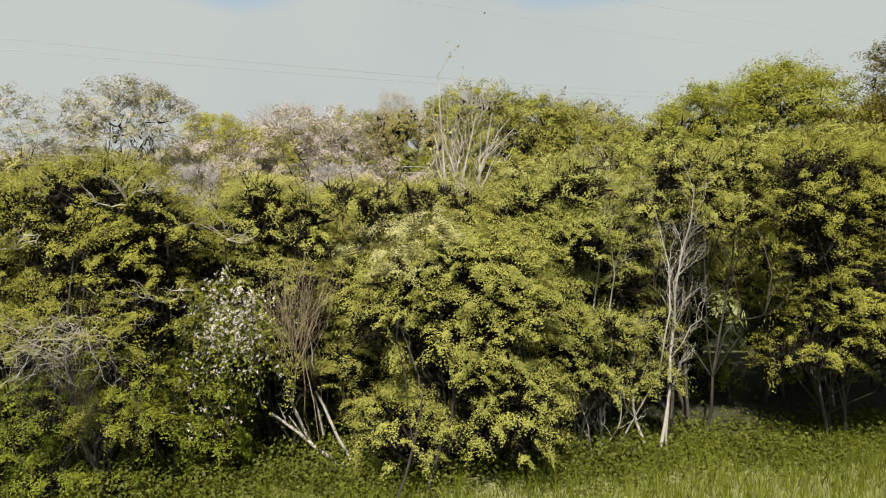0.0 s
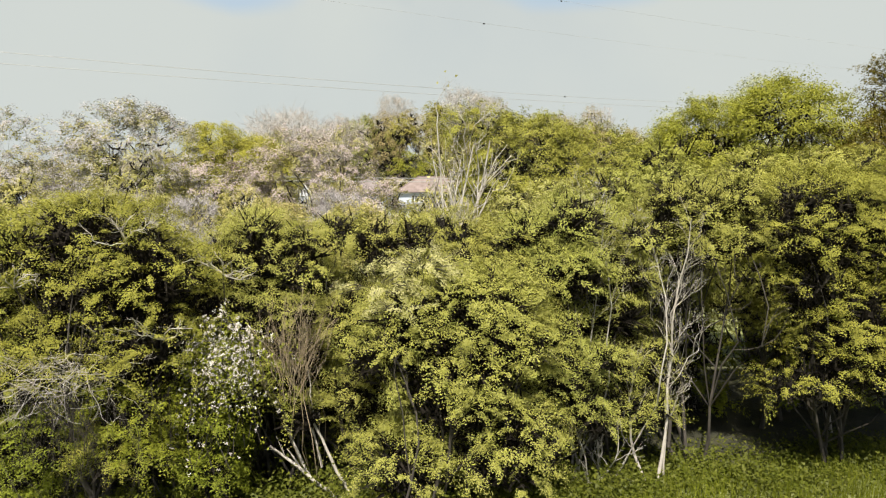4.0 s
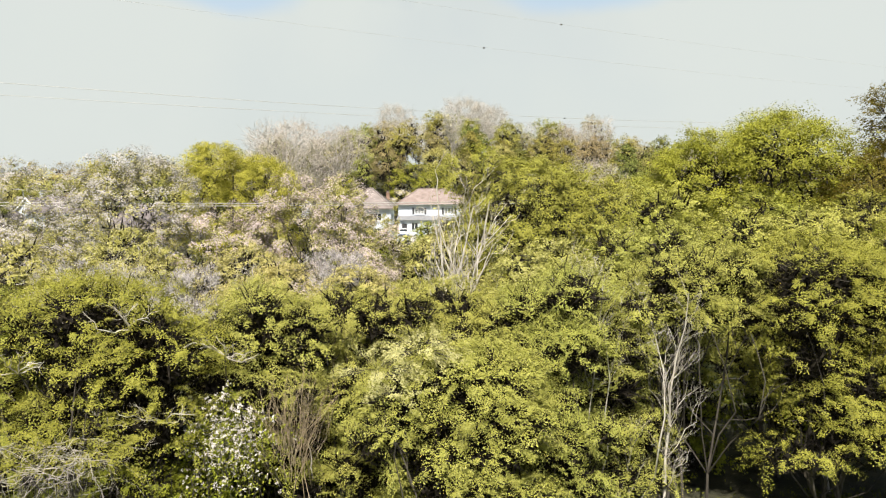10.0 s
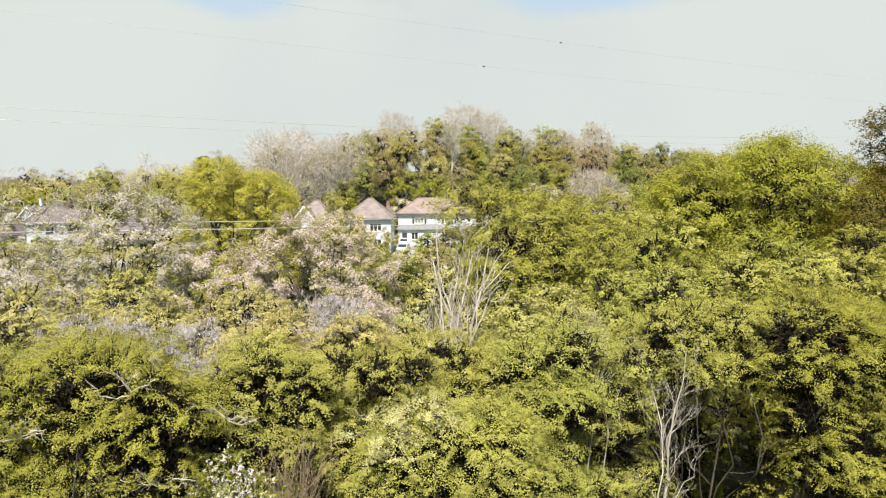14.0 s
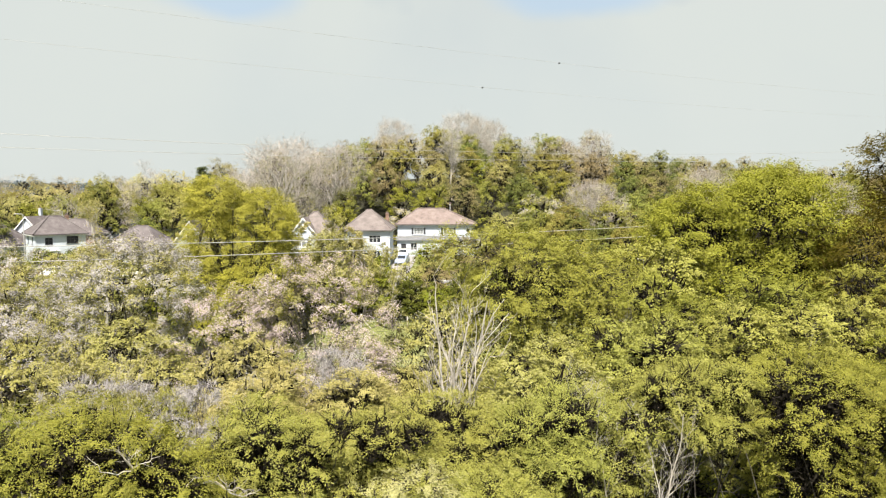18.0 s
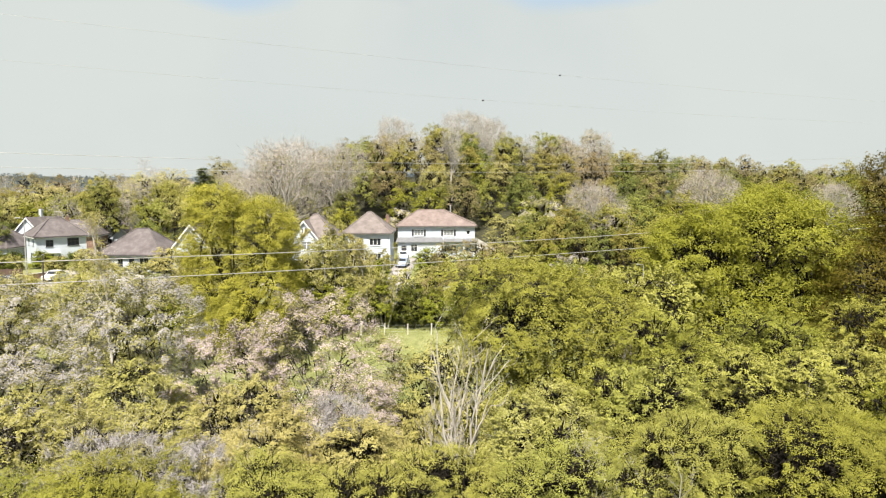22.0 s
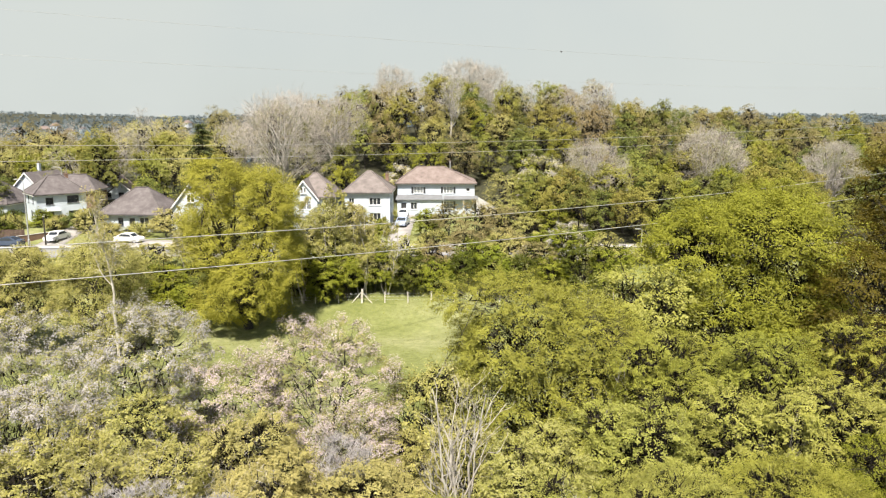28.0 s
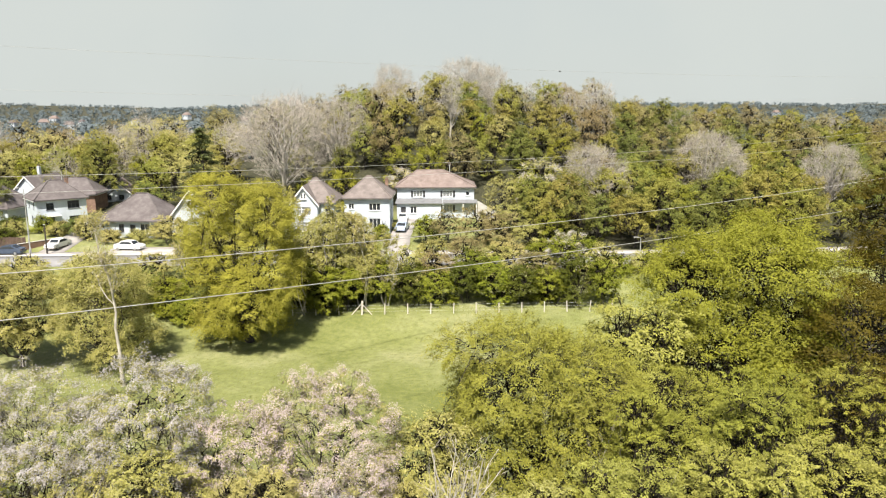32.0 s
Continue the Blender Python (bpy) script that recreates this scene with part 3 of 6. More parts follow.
def bare_tree(name, loc, label, category, high, seed=1, stems=1, lean=0.08, girth=0.16, bark=BARK_PALE, counts=(9, 7, 5), angle=0.65,
              haze=0, haze_mat=None, haze_size=(0.5, 0.02), up=0.35, base=0.15, first=0.3, group="", ratio=(0.42, 0.5, 0.55), leaf=None, toward=None, turn=0.0, limb_thin=0.42):
    """A leafless tree: stems, three orders of branches, and fine twigs; leaf: (count, size, material) for first buds."""
    rng = np.random.default_rng(seed)
    ob = thing(name, loc, label, category, group, turn=turn)
    A = np.zeros((stems, 3)); A[:, :2] = rng.normal(0, base if stems > 1 else 0, (stems, 2)); A[:, 2] = -0.15
    B = A.copy(); B[:, :2] += rng.normal(0, lean * high, (stems, 2)); B[:, 2] = high * rng.uniform(0.8, 1.0, stems)
    if toward is not None:
        B[:, :2] += np.asarray(toward)
    S = bent(rng, A, B, 0.055, 9)
    r = girth * rng.uniform(0.75, 1.1, (stems, 1)) * np.linspace(1, 0.18, 9)[None]
    r[:, 0] *= 1.3
    for s_, r_ in zip(S, r):
        part("trunk", tube_mesh("trunk", [(s_[None], r_[None])], bark, 8), ob)
    l1 = shoots(rng, S, r, counts[0], ratio[0], angle, up, first, 6, limb_thin)
    part("limb", tube_mesh("limb", [l1], bark, 5), ob)
    l2 = shoots(rng, *l1, counts[1], ratio[1], 0.7, up * 0.8, 0.25, 5)
    l3 = shoots(rng, *l2, counts[2], ratio[2], 0.7, up * 0.6, 0.2, 4)
    part("twig", tube_mesh("twig", [l2], bark, 4), ob)
    part("twig", tube_mesh("twig", [l3], bark, 3), ob)
    if haze:
        P = l3[0].reshape(-1, 3)
        P = P[rng.integers(0, len(P), haze)] + rng.normal(0, 0.06 * high, (haze, 3)) * 0.35
        P = P[P[:, 2] < high]
        D = rng.normal(0, 0.7, P.shape) + np.array([0, 0, 0.5])
        part("fine_twig", mesh_of("fine_twig", *slivers(rng, P, D, *haze_size), haze_mat or TWIG_GREY), ob)
    if leaf:
        P = l3[0].reshape(-1, 3)
        C = P[rng.integers(0, len(P), leaf[0])] + rng.normal(0, 0.03 * high, (leaf[0], 3)) * 0.4
        part("crown", mesh_of("crown", *leaves(rng, C, rng.normal(0, 1, C.shape) + np.array([0, 0, 0.8]), leaf[1]), leaf[2]), ob)
    return ob


def twig_tree(name, loc, label, category, wide, high, low, clumps, per, seed, length=0.8, width=0.02, bark=BARK_PALE, mat=TWIG_TAN, group="", count=16, size=0.42, girth=0.22, radial=0.8):
    """A leafless tree with a rounded haze of fine twigs."""
    rng = np.random.default_rng(seed)
    ob = thing(name, loc, label, category, group)
    L = np.asarray(mass(rng, wide, wide, low, high, count, size), float)
    S = bent(rng, np.array([[0, 0, -0.2]]), np.array([[rng.normal(0, 0.3), rng.normal(0, 0.3), high * 0.86]]), 0.03, 9)
    r = girth * np.linspace(1, 0.12, 9)[None]
    part("trunk", tube_mesh("trunk", [(S, r)], bark, 7), ob)
    at = np.clip((L[:, 2] / high * rng.uniform(0.35, 0.6, len(L)) * 9).astype(int), 1, 6)
    limb = bent(rng, S[0, at], L[:, :3] * np.array([1.15, 1.15, 1.05]), 0.10, 7)
    lr = (r[0, at] * 0.5)[:, None] * np.linspace(1, 0.25, 7)[None]
    part("limb", tube_mesh("limb", [(limb, lr)], bark, 5), ob)
    part("twig", tube_mesh("twig", [shoots(rng, limb, lr, 9, 0.62, 0.7, 0.3, 0.3, 5, 0.5)], bark, 3), ob)
    p, d, c = shell_points(rng, L, clumps, 0.45, -0.6)
    C = np.repeat(p, per, 0) + rng.normal(0, length * 0.55, (clumps * per, 3))
    D = np.repeat(d, per, 0) * radial + rng.normal(0, 0.5, (clumps * per, 3)) + np.array([0, 0, 0.45])
    part("fine_twig", mesh_of("fine_twig", *slivers(rng, C, D, length, width), mat), ob)
    return ob

# ---- the ground ----
def smooth(a, b, v):
    s = np.clip((v - a) / (b - a), 0, 1)
    return s * s * (3 - 2 * s)


def ground_z(x, y):
    """Height of the land: level at the hedge, a dip with the meadow, a road on a bank, a wooded hill behind the houses."""
    x, y = np.asarray(x, float), np.asarray(y, float)
    z = 0.03 * np.clip(x, -40, 40) * smooth(0, 14, y) * (1 - smooth(20, 34, y)) * 0.6
    z = z - 4.3 * smooth(20, 56, y) + 1.7 * smooth(70, 80, y) + 2.0 * smooth(80, 92, y) + 0.9 * smooth(101, 114, y)
    z = z + 0.8 * smooth(112, 130, y) * smooth(-20, -5, x)
    sx = np.where(x < -4, 38.0, 56.0)
    hill = 16.0 * np.exp(-0.5 * ((x + 4) / sx) ** 2 - 0.5 * ((y - 212) / 46.0) ** 2)
    hill = hill * smooth(128, 168, y) + 4.6 * smooth(45, 100, x) * smooth(130, 200, y) * (1 - smooth(260, 420, y))
    hill = hill + 2.0 * smooth(104, 135, y) * smooth(18, 40, x) * (1 - smooth(200, 320, y))
    z = z + hill
    far = smooth(300, 2000, y)
    z = z + far * (46 + 8 * np.sin(x / 260.0 + 1.0) + 4 * np.sin(x / 97.0)) - 2.5 * smooth(60, 160, -x) * smooth(120, 200, y)
    return z


def gz(x, y):
    return float(ground_z(x, y))


xs = np.concatenate([-np.geomspace(3200, 130, 26), np.linspace(-120, 160, 113), np.geomspace(172, 3200, 25)])
ys = np.concatenate([-np.geomspace(1500, 40, 10), np.linspace(-30, 270, 121), np.geomspace(280, 4200, 34)])
gx, gy = np.meshgrid(xs, ys)
gv = np.stack([gx, gy, ground_z(gx, gy)], -1).reshape(-1, 3)
gi = np.arange(gx.size).reshape(gx.shape)
gf = np.stack([gi[:-1, :-1], gi[:-1, 1:], gi[1:, 1:], gi[1:, :-1]], -1).reshape(-1, 4)
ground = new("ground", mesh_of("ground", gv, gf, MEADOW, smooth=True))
tagged(ground, "rough green meadow rising to a wooded hill", "ground", kind="structure")


def ribbon(name, pts, width, lift, mat, thick=0.0, step=2.0):
    """A strip of paving along a line, laid on the land."""
    pts = np.asarray(pts, float)
    seg = np.r_[0, np.cumsum(np.linalg.norm(np.diff(pts, axis=0), axis=1))]
    s = np.arange(0, seg[-1] + step, step).clip(0, seg[-1])
    c = np.stack([np.interp(s, seg, pts[:, 0]), np.interp(s, seg, pts[:, 1])], -1)
    t = unit(np.gradient(c, axis=0))
    n = np.stack([-t[:, 1], t[:, 0]], -1)
    zc = ground_z(c[:, 0], c[:, 1]) + lift
    rows_, w = [], width / 2
    prof = [(-w, -thick), (-w, 0), (0, 0.02), (w, 0), (w, -thick)] if thick else [(-w, 0), (0, 0.04), (w, 0)]
    for off, dz in prof:
        rows_.append(np.concatenate([c + n * off, (zc + dz)[:, None]], 1))
    V = np.stack(rows_, 1)
    i = np.arange(V.shape[0] * V.shape[1]).reshape(V.shape[:2])
    F = np.stack([i[:-1, :-1], i[:-1, 1:], i[1:, 1:], i[1:, :-1]], -1).reshape(-1, 4)
    return mesh_of(name, V.reshape(-1, 3), F, mat, smooth=False)


ROAD = [(-190, 92), (-90, 96), (-40, 98), (30, 98), (90, 101), (220, 108)]
road = new("road", ribbon("road", ROAD, 7.4, 0.10, ASPHALT, 0.5))
tagged(road, "grey asphalt road between hedges and front gardens", "road", kind="structure")
pavement = new("pavement", ribbon("pavement", [(x, y + 4.8) for x, y in ROAD], 2.0, 0.20, DRIVE, 0.5))
tagged(pavement, "pale footway along the house side of the road", "pavement", kind="structure")
kerb = new("kerb", ribbon("kerb", [(x, y + 3.78) for x, y in ROAD], 0.16, 0.24, KERB, 0.5))
tagged(kerb, "raised kerb stones between road and footway", "kerb", kind="structure")

# ---- the thicket in front: hawthorns, dead wood and blossom ----
def hawthorn(x, y, wide, deep, high, seed, mat, clumps=420, per=64, leaf=0.040, spread=0.28, label="", low=0.0, count=24, size=0.36, under=-0.35, face=False, **kw):
    rng = np.random.default_rng(seed + 500)
    lob = bank(rng, wide, deep, low, high, count) if face else mass(rng, wide, deep, low, high, count, size)
    clumps, per, spread = int(clumps * (2.5 if spread < 0.3 else 1.8)), int(per * 0.56), spread * (0.80 if spread < 0.3 else 0.85)
    front = face
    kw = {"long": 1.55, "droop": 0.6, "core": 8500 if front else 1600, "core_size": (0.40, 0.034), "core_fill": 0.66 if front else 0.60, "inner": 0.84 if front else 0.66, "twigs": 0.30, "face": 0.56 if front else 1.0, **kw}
    if front:
        leaf, per, clumps, spread = leaf * 0.63, int(per * 1.9), int(clumps * 0.95), spread * 1.08
    return plant("hawthorn", (x, y, gz(x, y)), label or "dense yellow-green hawthorn thicket in fresh spring leaf", "hawthorn bush", lob, clumps, per, leaf, mat,
                 spread=spread, seed=seed, stems=5, girth=0.06, group="hawthorn thicket", side_limbs=2, low=under, **{"dense": 2.0, **kw})


DEEP = "dark green hawthorn, leaf toned down further for its shaded hollows"
THIN = "thin budding hawthorn with bare twigs showing"
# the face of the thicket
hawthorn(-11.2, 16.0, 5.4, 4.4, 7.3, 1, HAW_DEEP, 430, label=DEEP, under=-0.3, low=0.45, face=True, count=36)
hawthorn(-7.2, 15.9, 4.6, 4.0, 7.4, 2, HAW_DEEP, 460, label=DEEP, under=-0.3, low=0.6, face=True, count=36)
hawthorn(-4.3, 17.2, 3.6, 3.6, 7.0, 3, HAW_MID, 380, low=0.4, face=True)
hawthorn(-1.7, 17.4, 3.6, 3.4, 6.9, 4, HAW_MID, 380, low=0.4, face=True)
hawthorn(0.2, 15.9, 4.7, 3.4, 5.9, 5, HAW_MID, 560, low=0.25, face=True, count=34)
hawthorn(0.3, 17.7, 4.4, 3.2, 6.9, 6, HAW_MID, 380, low=1.0, face=True)
hawthorn(2.8, 17.2, 3.0, 3.0, 7.3, 7, HAW_MID, 360, per=60, low=0.8, face=True)
hawthorn(4.3, 17.9, 3.0, 2.6, 7.2, 8, HAW_MID, 380, per=48, label=THIN, low=0.8, face=True)
hawthorn(6.6, 18.3, 3.2, 2.8, 7.6, 9, HAW_MID, 300, per=52, low=5.0, label=THIN, face=True)
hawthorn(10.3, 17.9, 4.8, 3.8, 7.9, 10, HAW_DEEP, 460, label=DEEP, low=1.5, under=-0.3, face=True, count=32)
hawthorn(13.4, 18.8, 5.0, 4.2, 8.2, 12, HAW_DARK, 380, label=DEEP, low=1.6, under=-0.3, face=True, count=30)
plant("hawthorn", (-0.6, 15.0, gz(-0.6, 15.0)), "hawthorn bough with cream budding tips", "hawthorn bush", [(-0.7, -0.5, 5.35, 0.9, 0.4, 0.45), (0.2, -0.45, 5.75, 0.9, 0.4, 0.40), (-0.2, -0.6, 4.95, 0.7, 0.35, 0.35)], 90, 60, 0.022, HAW_CREAM,
      spread=0.2, seed=14, stems=2, girth=0.04, group="hawthorn thicket", side_limbs=2, long=1.6, droop=0.5, inner=0.7)
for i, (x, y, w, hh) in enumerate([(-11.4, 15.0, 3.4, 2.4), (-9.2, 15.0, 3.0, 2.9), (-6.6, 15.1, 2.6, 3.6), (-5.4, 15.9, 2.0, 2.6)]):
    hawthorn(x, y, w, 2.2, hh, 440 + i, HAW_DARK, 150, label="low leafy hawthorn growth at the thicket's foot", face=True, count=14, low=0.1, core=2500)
# low growth that closes the gaps underneath, its leaf darkened to read as shade
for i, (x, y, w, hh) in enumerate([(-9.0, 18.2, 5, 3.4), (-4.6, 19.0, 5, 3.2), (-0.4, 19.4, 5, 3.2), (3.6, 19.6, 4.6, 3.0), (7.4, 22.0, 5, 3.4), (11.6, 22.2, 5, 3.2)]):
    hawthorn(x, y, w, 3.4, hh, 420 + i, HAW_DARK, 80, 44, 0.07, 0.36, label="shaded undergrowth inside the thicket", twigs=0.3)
# the canopy behind it
for i, (x, y, w, h, m, cl) in enumerate([
        (-13.2, 20.2, 5.4, 7.9, HAW, 330), (-9.2, 19.8, 5.2, 7.4, HAW, 360), (-5.6, 20.6, 4.8, 7.0, HAW_PALE, 360),
        (-2.4, 20.6, 4.6, 6.9, HAW_PALE, 360), (2.9, 20.6, 4.6, 7.7, HAW, 360), (6.4, 21.8, 4.8, 8.2, HAW_MID, 340),
        (10.2, 21.6, 5.0, 8.6, HAW_MID, 360), (14.2, 22.4, 5.4, 8.6, HAW_MID, 320), (18.4, 23.2, 5.4, 8.4, HAW_DEEP, 220),
        (-16.8, 22.0, 5.4, 7.4, HAW_DARK, 240), (-20.5, 24.0, 5.4, 7.4, HAW, 160),
        (-9.8, 23.4, 5.0, 8.0, HAW, 330), (-12.0, 22.4, 4.4, 7.4, HAW, 260), (-6.6, 23.2, 4.2, 7.4, HAW_PALE, 260), (8.4, 25.4, 5.2, 9.2, HAW_DEEP, 320), (12.8, 26.6, 5.6, 9.4, HAW_DEEP, 320),
        (17.2, 27.8, 5.8, 9.6, HAW_DEEP, 280), (21.8, 28.8, 5.8, 9.4, HAW_DARK, 200), (-1.4, 23.6, 3.8, 6.0, HAW, 260), (11.6, 33.2, 6.6, 8.6, HAW_DEEP, 300), (16.4, 33.6, 6.6, 8.8, HAW_DEEP, 300)]):
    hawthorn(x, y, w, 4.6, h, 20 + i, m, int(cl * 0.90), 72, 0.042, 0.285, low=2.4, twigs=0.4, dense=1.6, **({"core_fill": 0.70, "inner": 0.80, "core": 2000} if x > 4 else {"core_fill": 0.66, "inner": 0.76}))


def stick(name, loc, label, category, lines, mat, twig=None, sides=6, foot=None):
    """Dead or fallen wood: thick stems as one trunk each, the fine wood joined."""
    ob = thing(name, loc, label, category)
    for i, (P, R) in enumerate(lines):
        part("stem", tube_mesh("stem", [(P, R)], foot if foot and i == 0 else mat, sides), ob)
    if twig:
        part("twig", tube_mesh("twig", twig, mat, 4), ob)
    return ob


def stem_to(rng, a, b, r0, r1, k=8, bow=0.05):
    P = bent(rng, np.array([a], float), np.array([b], float), bow, k)
    return P, np.linspace(r0, r1, k)[None]


# broken pale stems leaning out of the thicket's foot
rk = np.random.default_rng(3)
bx, by = -2.48, 16.0
fallen = [stem_to(rk, (0.15, 0, 0.0), (-1.40, -0.1, 1.36), 0.060, 0.035, bow=0.035), stem_to(rk, (0.32, 0.05, 0.2), (-0.50, 0.1, 1.86), 0.052, 0.034, bow=0.04),
          stem_to(rk, (-0.55, 0, 0.62), (-1.16, 0.05, 2.0), 0.048, 0.036, bow=0.03),
          stem_to(rk, (-0.30, 0.1, 0.8), (-0.69, 0.15, 2.0), 0.036, 0.022, bow=0.04), stem_to(rk, (-0.52, 0.1, 1.8), (-0.62, 0.2, 3.05), 0.030, 0.010, bow=0.04),
          stem_to(rk, (-1.14, 0.05, 1.9), (-1.55, 0.1, 2.6), 0.022, 0.008, bow=0.04), stem_to(rk, (-0.75, -0.05, 0.85), (-1.02, -0.1, 1.3), 0.030, 0.016, bow=0.02)]
fallen = [(P * 1.06, R * 0.85) for P, R in fallen]
fine = [shoots(rk, P, R, 3, 0.4, 0.6, 0.3, 0.6, 5, 0.3) for P, R in fallen[:3]]
stick("fallen_tree", (bx, by, gz(bx, by)), "broken barkless pale stems leaning from the thicket's foot", "fallen tree", fallen, BARK_WHITE, fine)
# bundle of bare upright shoots above them
up_a = np.stack([rk.normal(-3.35, 0.22, 60), rk.normal(15.3, 0.15, 60), rk.uniform(2.7, 3.6, 60)], -1)
up_b = up_a + np.stack([(up_a[:, 0] + 3.35) * 1.1 + rk.normal(0.05, 0.30, 60), rk.normal(-0.1, 0.15, 60), rk.uniform(0.8, 1.9, 60)], -1)
P = bent(rk, up_a, up_b, 0.05, 6)
R = rk.uniform(0.004, 0.009, (60, 1)) * np.linspace(1, 0.4, 6)[None]
P0, R0 = bent(rk, np.tile([[-3.1, 16.6, 0.0]], (6, 1)), up_a[:6], 0.07, 6), np.full((6, 6), 0.009)
shoot_clump = thing("bare_shoot_clump", (-3.3, 15.9, gz(-3.3, 15.9)), "clump of straight leafless straw-coloured shoots", "dead shrub")
for s_ in P0 - np.array([-3.3, 15.9, 0]):
    part("stem", tube_mesh("stem", [(s_[None], R0[:1])], STRAW, 5), shoot_clump)
part("twig", tube_mesh("twig", [(P - np.array([-3.3, 15.9, 0]), R), shoots(rk, P - np.array([-3.3, 15.9, 0]), R, 5, 0.5, 0.5, 0.3, 0.2, 5)], STRAW, 4), shoot_clump)
# pale dead limbs caught in the face of the thicket
for bx_, by_, bz_, reach in ((-5.7, 14.1, 4.3, 0.9), (-6.3, 13.9, 6.3, 1.0), (-4.6, 14.6, 5.6, 0.8), (-8.6, 13.9, 5.4, 0.9)):
    limbs = [stem_to(rk, (0.1, 2.2, -bz_ - 0.1 + gz(bx_, by_)), (0, 0.2, 0), 0.020, 0.014, bow=0.06)]
    limbs += [stem_to(rk, (0, 0.2, -0.05), (math.cos(w) * reach, rk.uniform(-0.35, 0.0), math.sin(w) * reach * 0.6), 0.015, 0.005, bow=0.12) for w in rk.uniform(0.1, 3.0, 5)]
    stick("dead_branch", (bx_, by_, bz_), "crooked pale dead branch caught in the hawthorn", "dead branch", limbs, BARK_PALE, [shoots(rk, P_, R_, 6, 0.4, 0.9, 0.1, 0.2, 5, 0.5) for P_, R_ in limbs[1:]], foot=BARK)
# grey dead bramble arching over the left flank
na = 95
A = np.stack([rk.normal(-7.6, 0.75, na), rk.normal(14.0, 0.3, na), rk.normal(3.75, 0.22, na)], -1)
B = A + np.stack([rk.normal(-0.1, 0.6, na), rk.uniform(-0.6, 0.2, na), rk.uniform(-1.0, 0.35, na)], -1)
P = bent(rk, A, B, 0.22, 7)
R = rk.uniform(0.004, 0.007, (na, 1)) * np.linspace(1, 0.4, 7)[None]
H0 = np.stack([rk.normal(-7.5, 0.9, 70), rk.normal(13.9, 0.25, 70), rk.normal(3.3, 0.3, 70)], -1)
H = bent(rk, H0, H0 + np.stack([rk.normal(0, 0.35, 70), rk.uniform(-0.2, 0.3, 70), -rk.uniform(0.7, 2.3, 70)], -1), 0.10, 6)
off = np.array([-7.4, 13.9, 0.0])
dead_l = thing("dead_briar", (-7.4, 13.9, gz(-7.4, 13.9)), "tangle of grey leafless briar hanging over the thicket", "dead shrub")
root = bent(rk, np.tile([[-7.2, 17.4, -0.1]], (5, 1)), A[:5], 0.06, 7)
for s_ in root - off:
    part("stem", tube_mesh("stem", [(s_[None], np.full((1, 7), 0.010))], BARK, 5), dead_l)
part("twig", tube_mesh("twig", [(P - off, R), shoots(rk, P - off, R, 6, 0.5, 1.0, 0.0, 0.1, 5)], BARK_PALE, 4), dead_l)
part("twig", tube_mesh("twig", [(H - off, np.full((70, 6), 0.004)), shoots(rk, H - off, np.full((70, 6), 0.004), 8, 0.4, 0.7, -0.3, 0.1, 4)], BARK, 3), dead_l)
# white-flowering briar cascade
casc = thing("flowering_briar", (-4.75, 15.0, gz(-4.75, 15.0)), "cascade of white-flowered briar hanging down the thicket", "flowering shrub")
nb = 64
A = np.stack([rk.normal(0.15, 0.38, nb), rk.normal(0.1, 0.15, nb), rk.normal(3.85, 0.16, nb)], -1)
A[:9, 2] += 0.55
B = A + np.stack([rk.normal(-0.25, 0.85, nb), rk.uniform(-0.6, -0.1, nb), -rk.uniform(0.3, 2.4, nb)], -1)
P = bent(rk, A, B, 0.08, 8)
P[:, :, 2] += 0.25 * np.sin(np.linspace(0, np.pi, 8))[None]
for s_ in bent(rk, np.tile([[0.6, 2.6, -0.1]], (6, 1)), A[:6], 0.05, 7):
    part("stem", tube_mesh("stem", [(s_[None], np.full((1, 7), 0.02))], BARK, 5), casc)
part("twig", tube_mesh("twig", [(P, np.full((nb, 8), 0.007))], BARK, 4), casc)
Q = P.reshape(-1, 3)
C = Q[rk.integers(0, len(Q), 4600)] + rk.normal(0, 0.09, (4600, 3))
part("crown", mesh_of("crown", *leaves(rk, C, rk.normal(0, 0.6, C.shape) + np.array([0, -0.5, 0.6]), 0.034), HAW_DARK), casc)
Qb = np.concatenate([P[:, :5].reshape(-1, 3), P[:34].reshape(-1, 3), P[:, :2].reshape(-1, 3)])
Cb = Qb[rk.integers(0, len(Qb), 620)] + rk.normal(0, 0.09, (620, 3)) + np.array([0, -0.12, 0.05])
C = np.repeat(Cb, 7, 0) + rk.normal(0, 0.022, (620 * 7, 3))
part("blossom", mesh_of("blossom", *leaves(rk, C, rk.normal(0, 0.4, C.shape) + np.array([0, -0.8, 0.6]), 0.016, 0.95, 0.05), BLOSSOM), casc, "small white flowers")
# slender pale bare tree
bare_tree("bare_sapling", (5.3, 16.8, gz(5.3, 16.8)), "slender pale leafless tree with a crooked trunk", "bare tree", 7.0, 31, girth=0.046, counts=(26, 7, 4),
          angle=0.75, first=0.18, lean=0.02, toward=(0.5, -0.1), bark=BARK_WHITE, ratio=(0.24, 0.55, 0.5), up=0.42, limb_thin=0.34)
bare_tree("bare_sapling", (5.5, 16.9, gz(5.5, 16.9)), "pale forked whips of the slender bare tree", "bare tree", 6.6, 29, stems=1, girth=0.026, counts=(8, 5, 3), base=0.06,
          angle=0.5, first=0.45, lean=0.05, toward=(0.4, 0.0), bark=BARK_WHITE, ratio=(0.22, 0.5, 0.5), up=0.6)
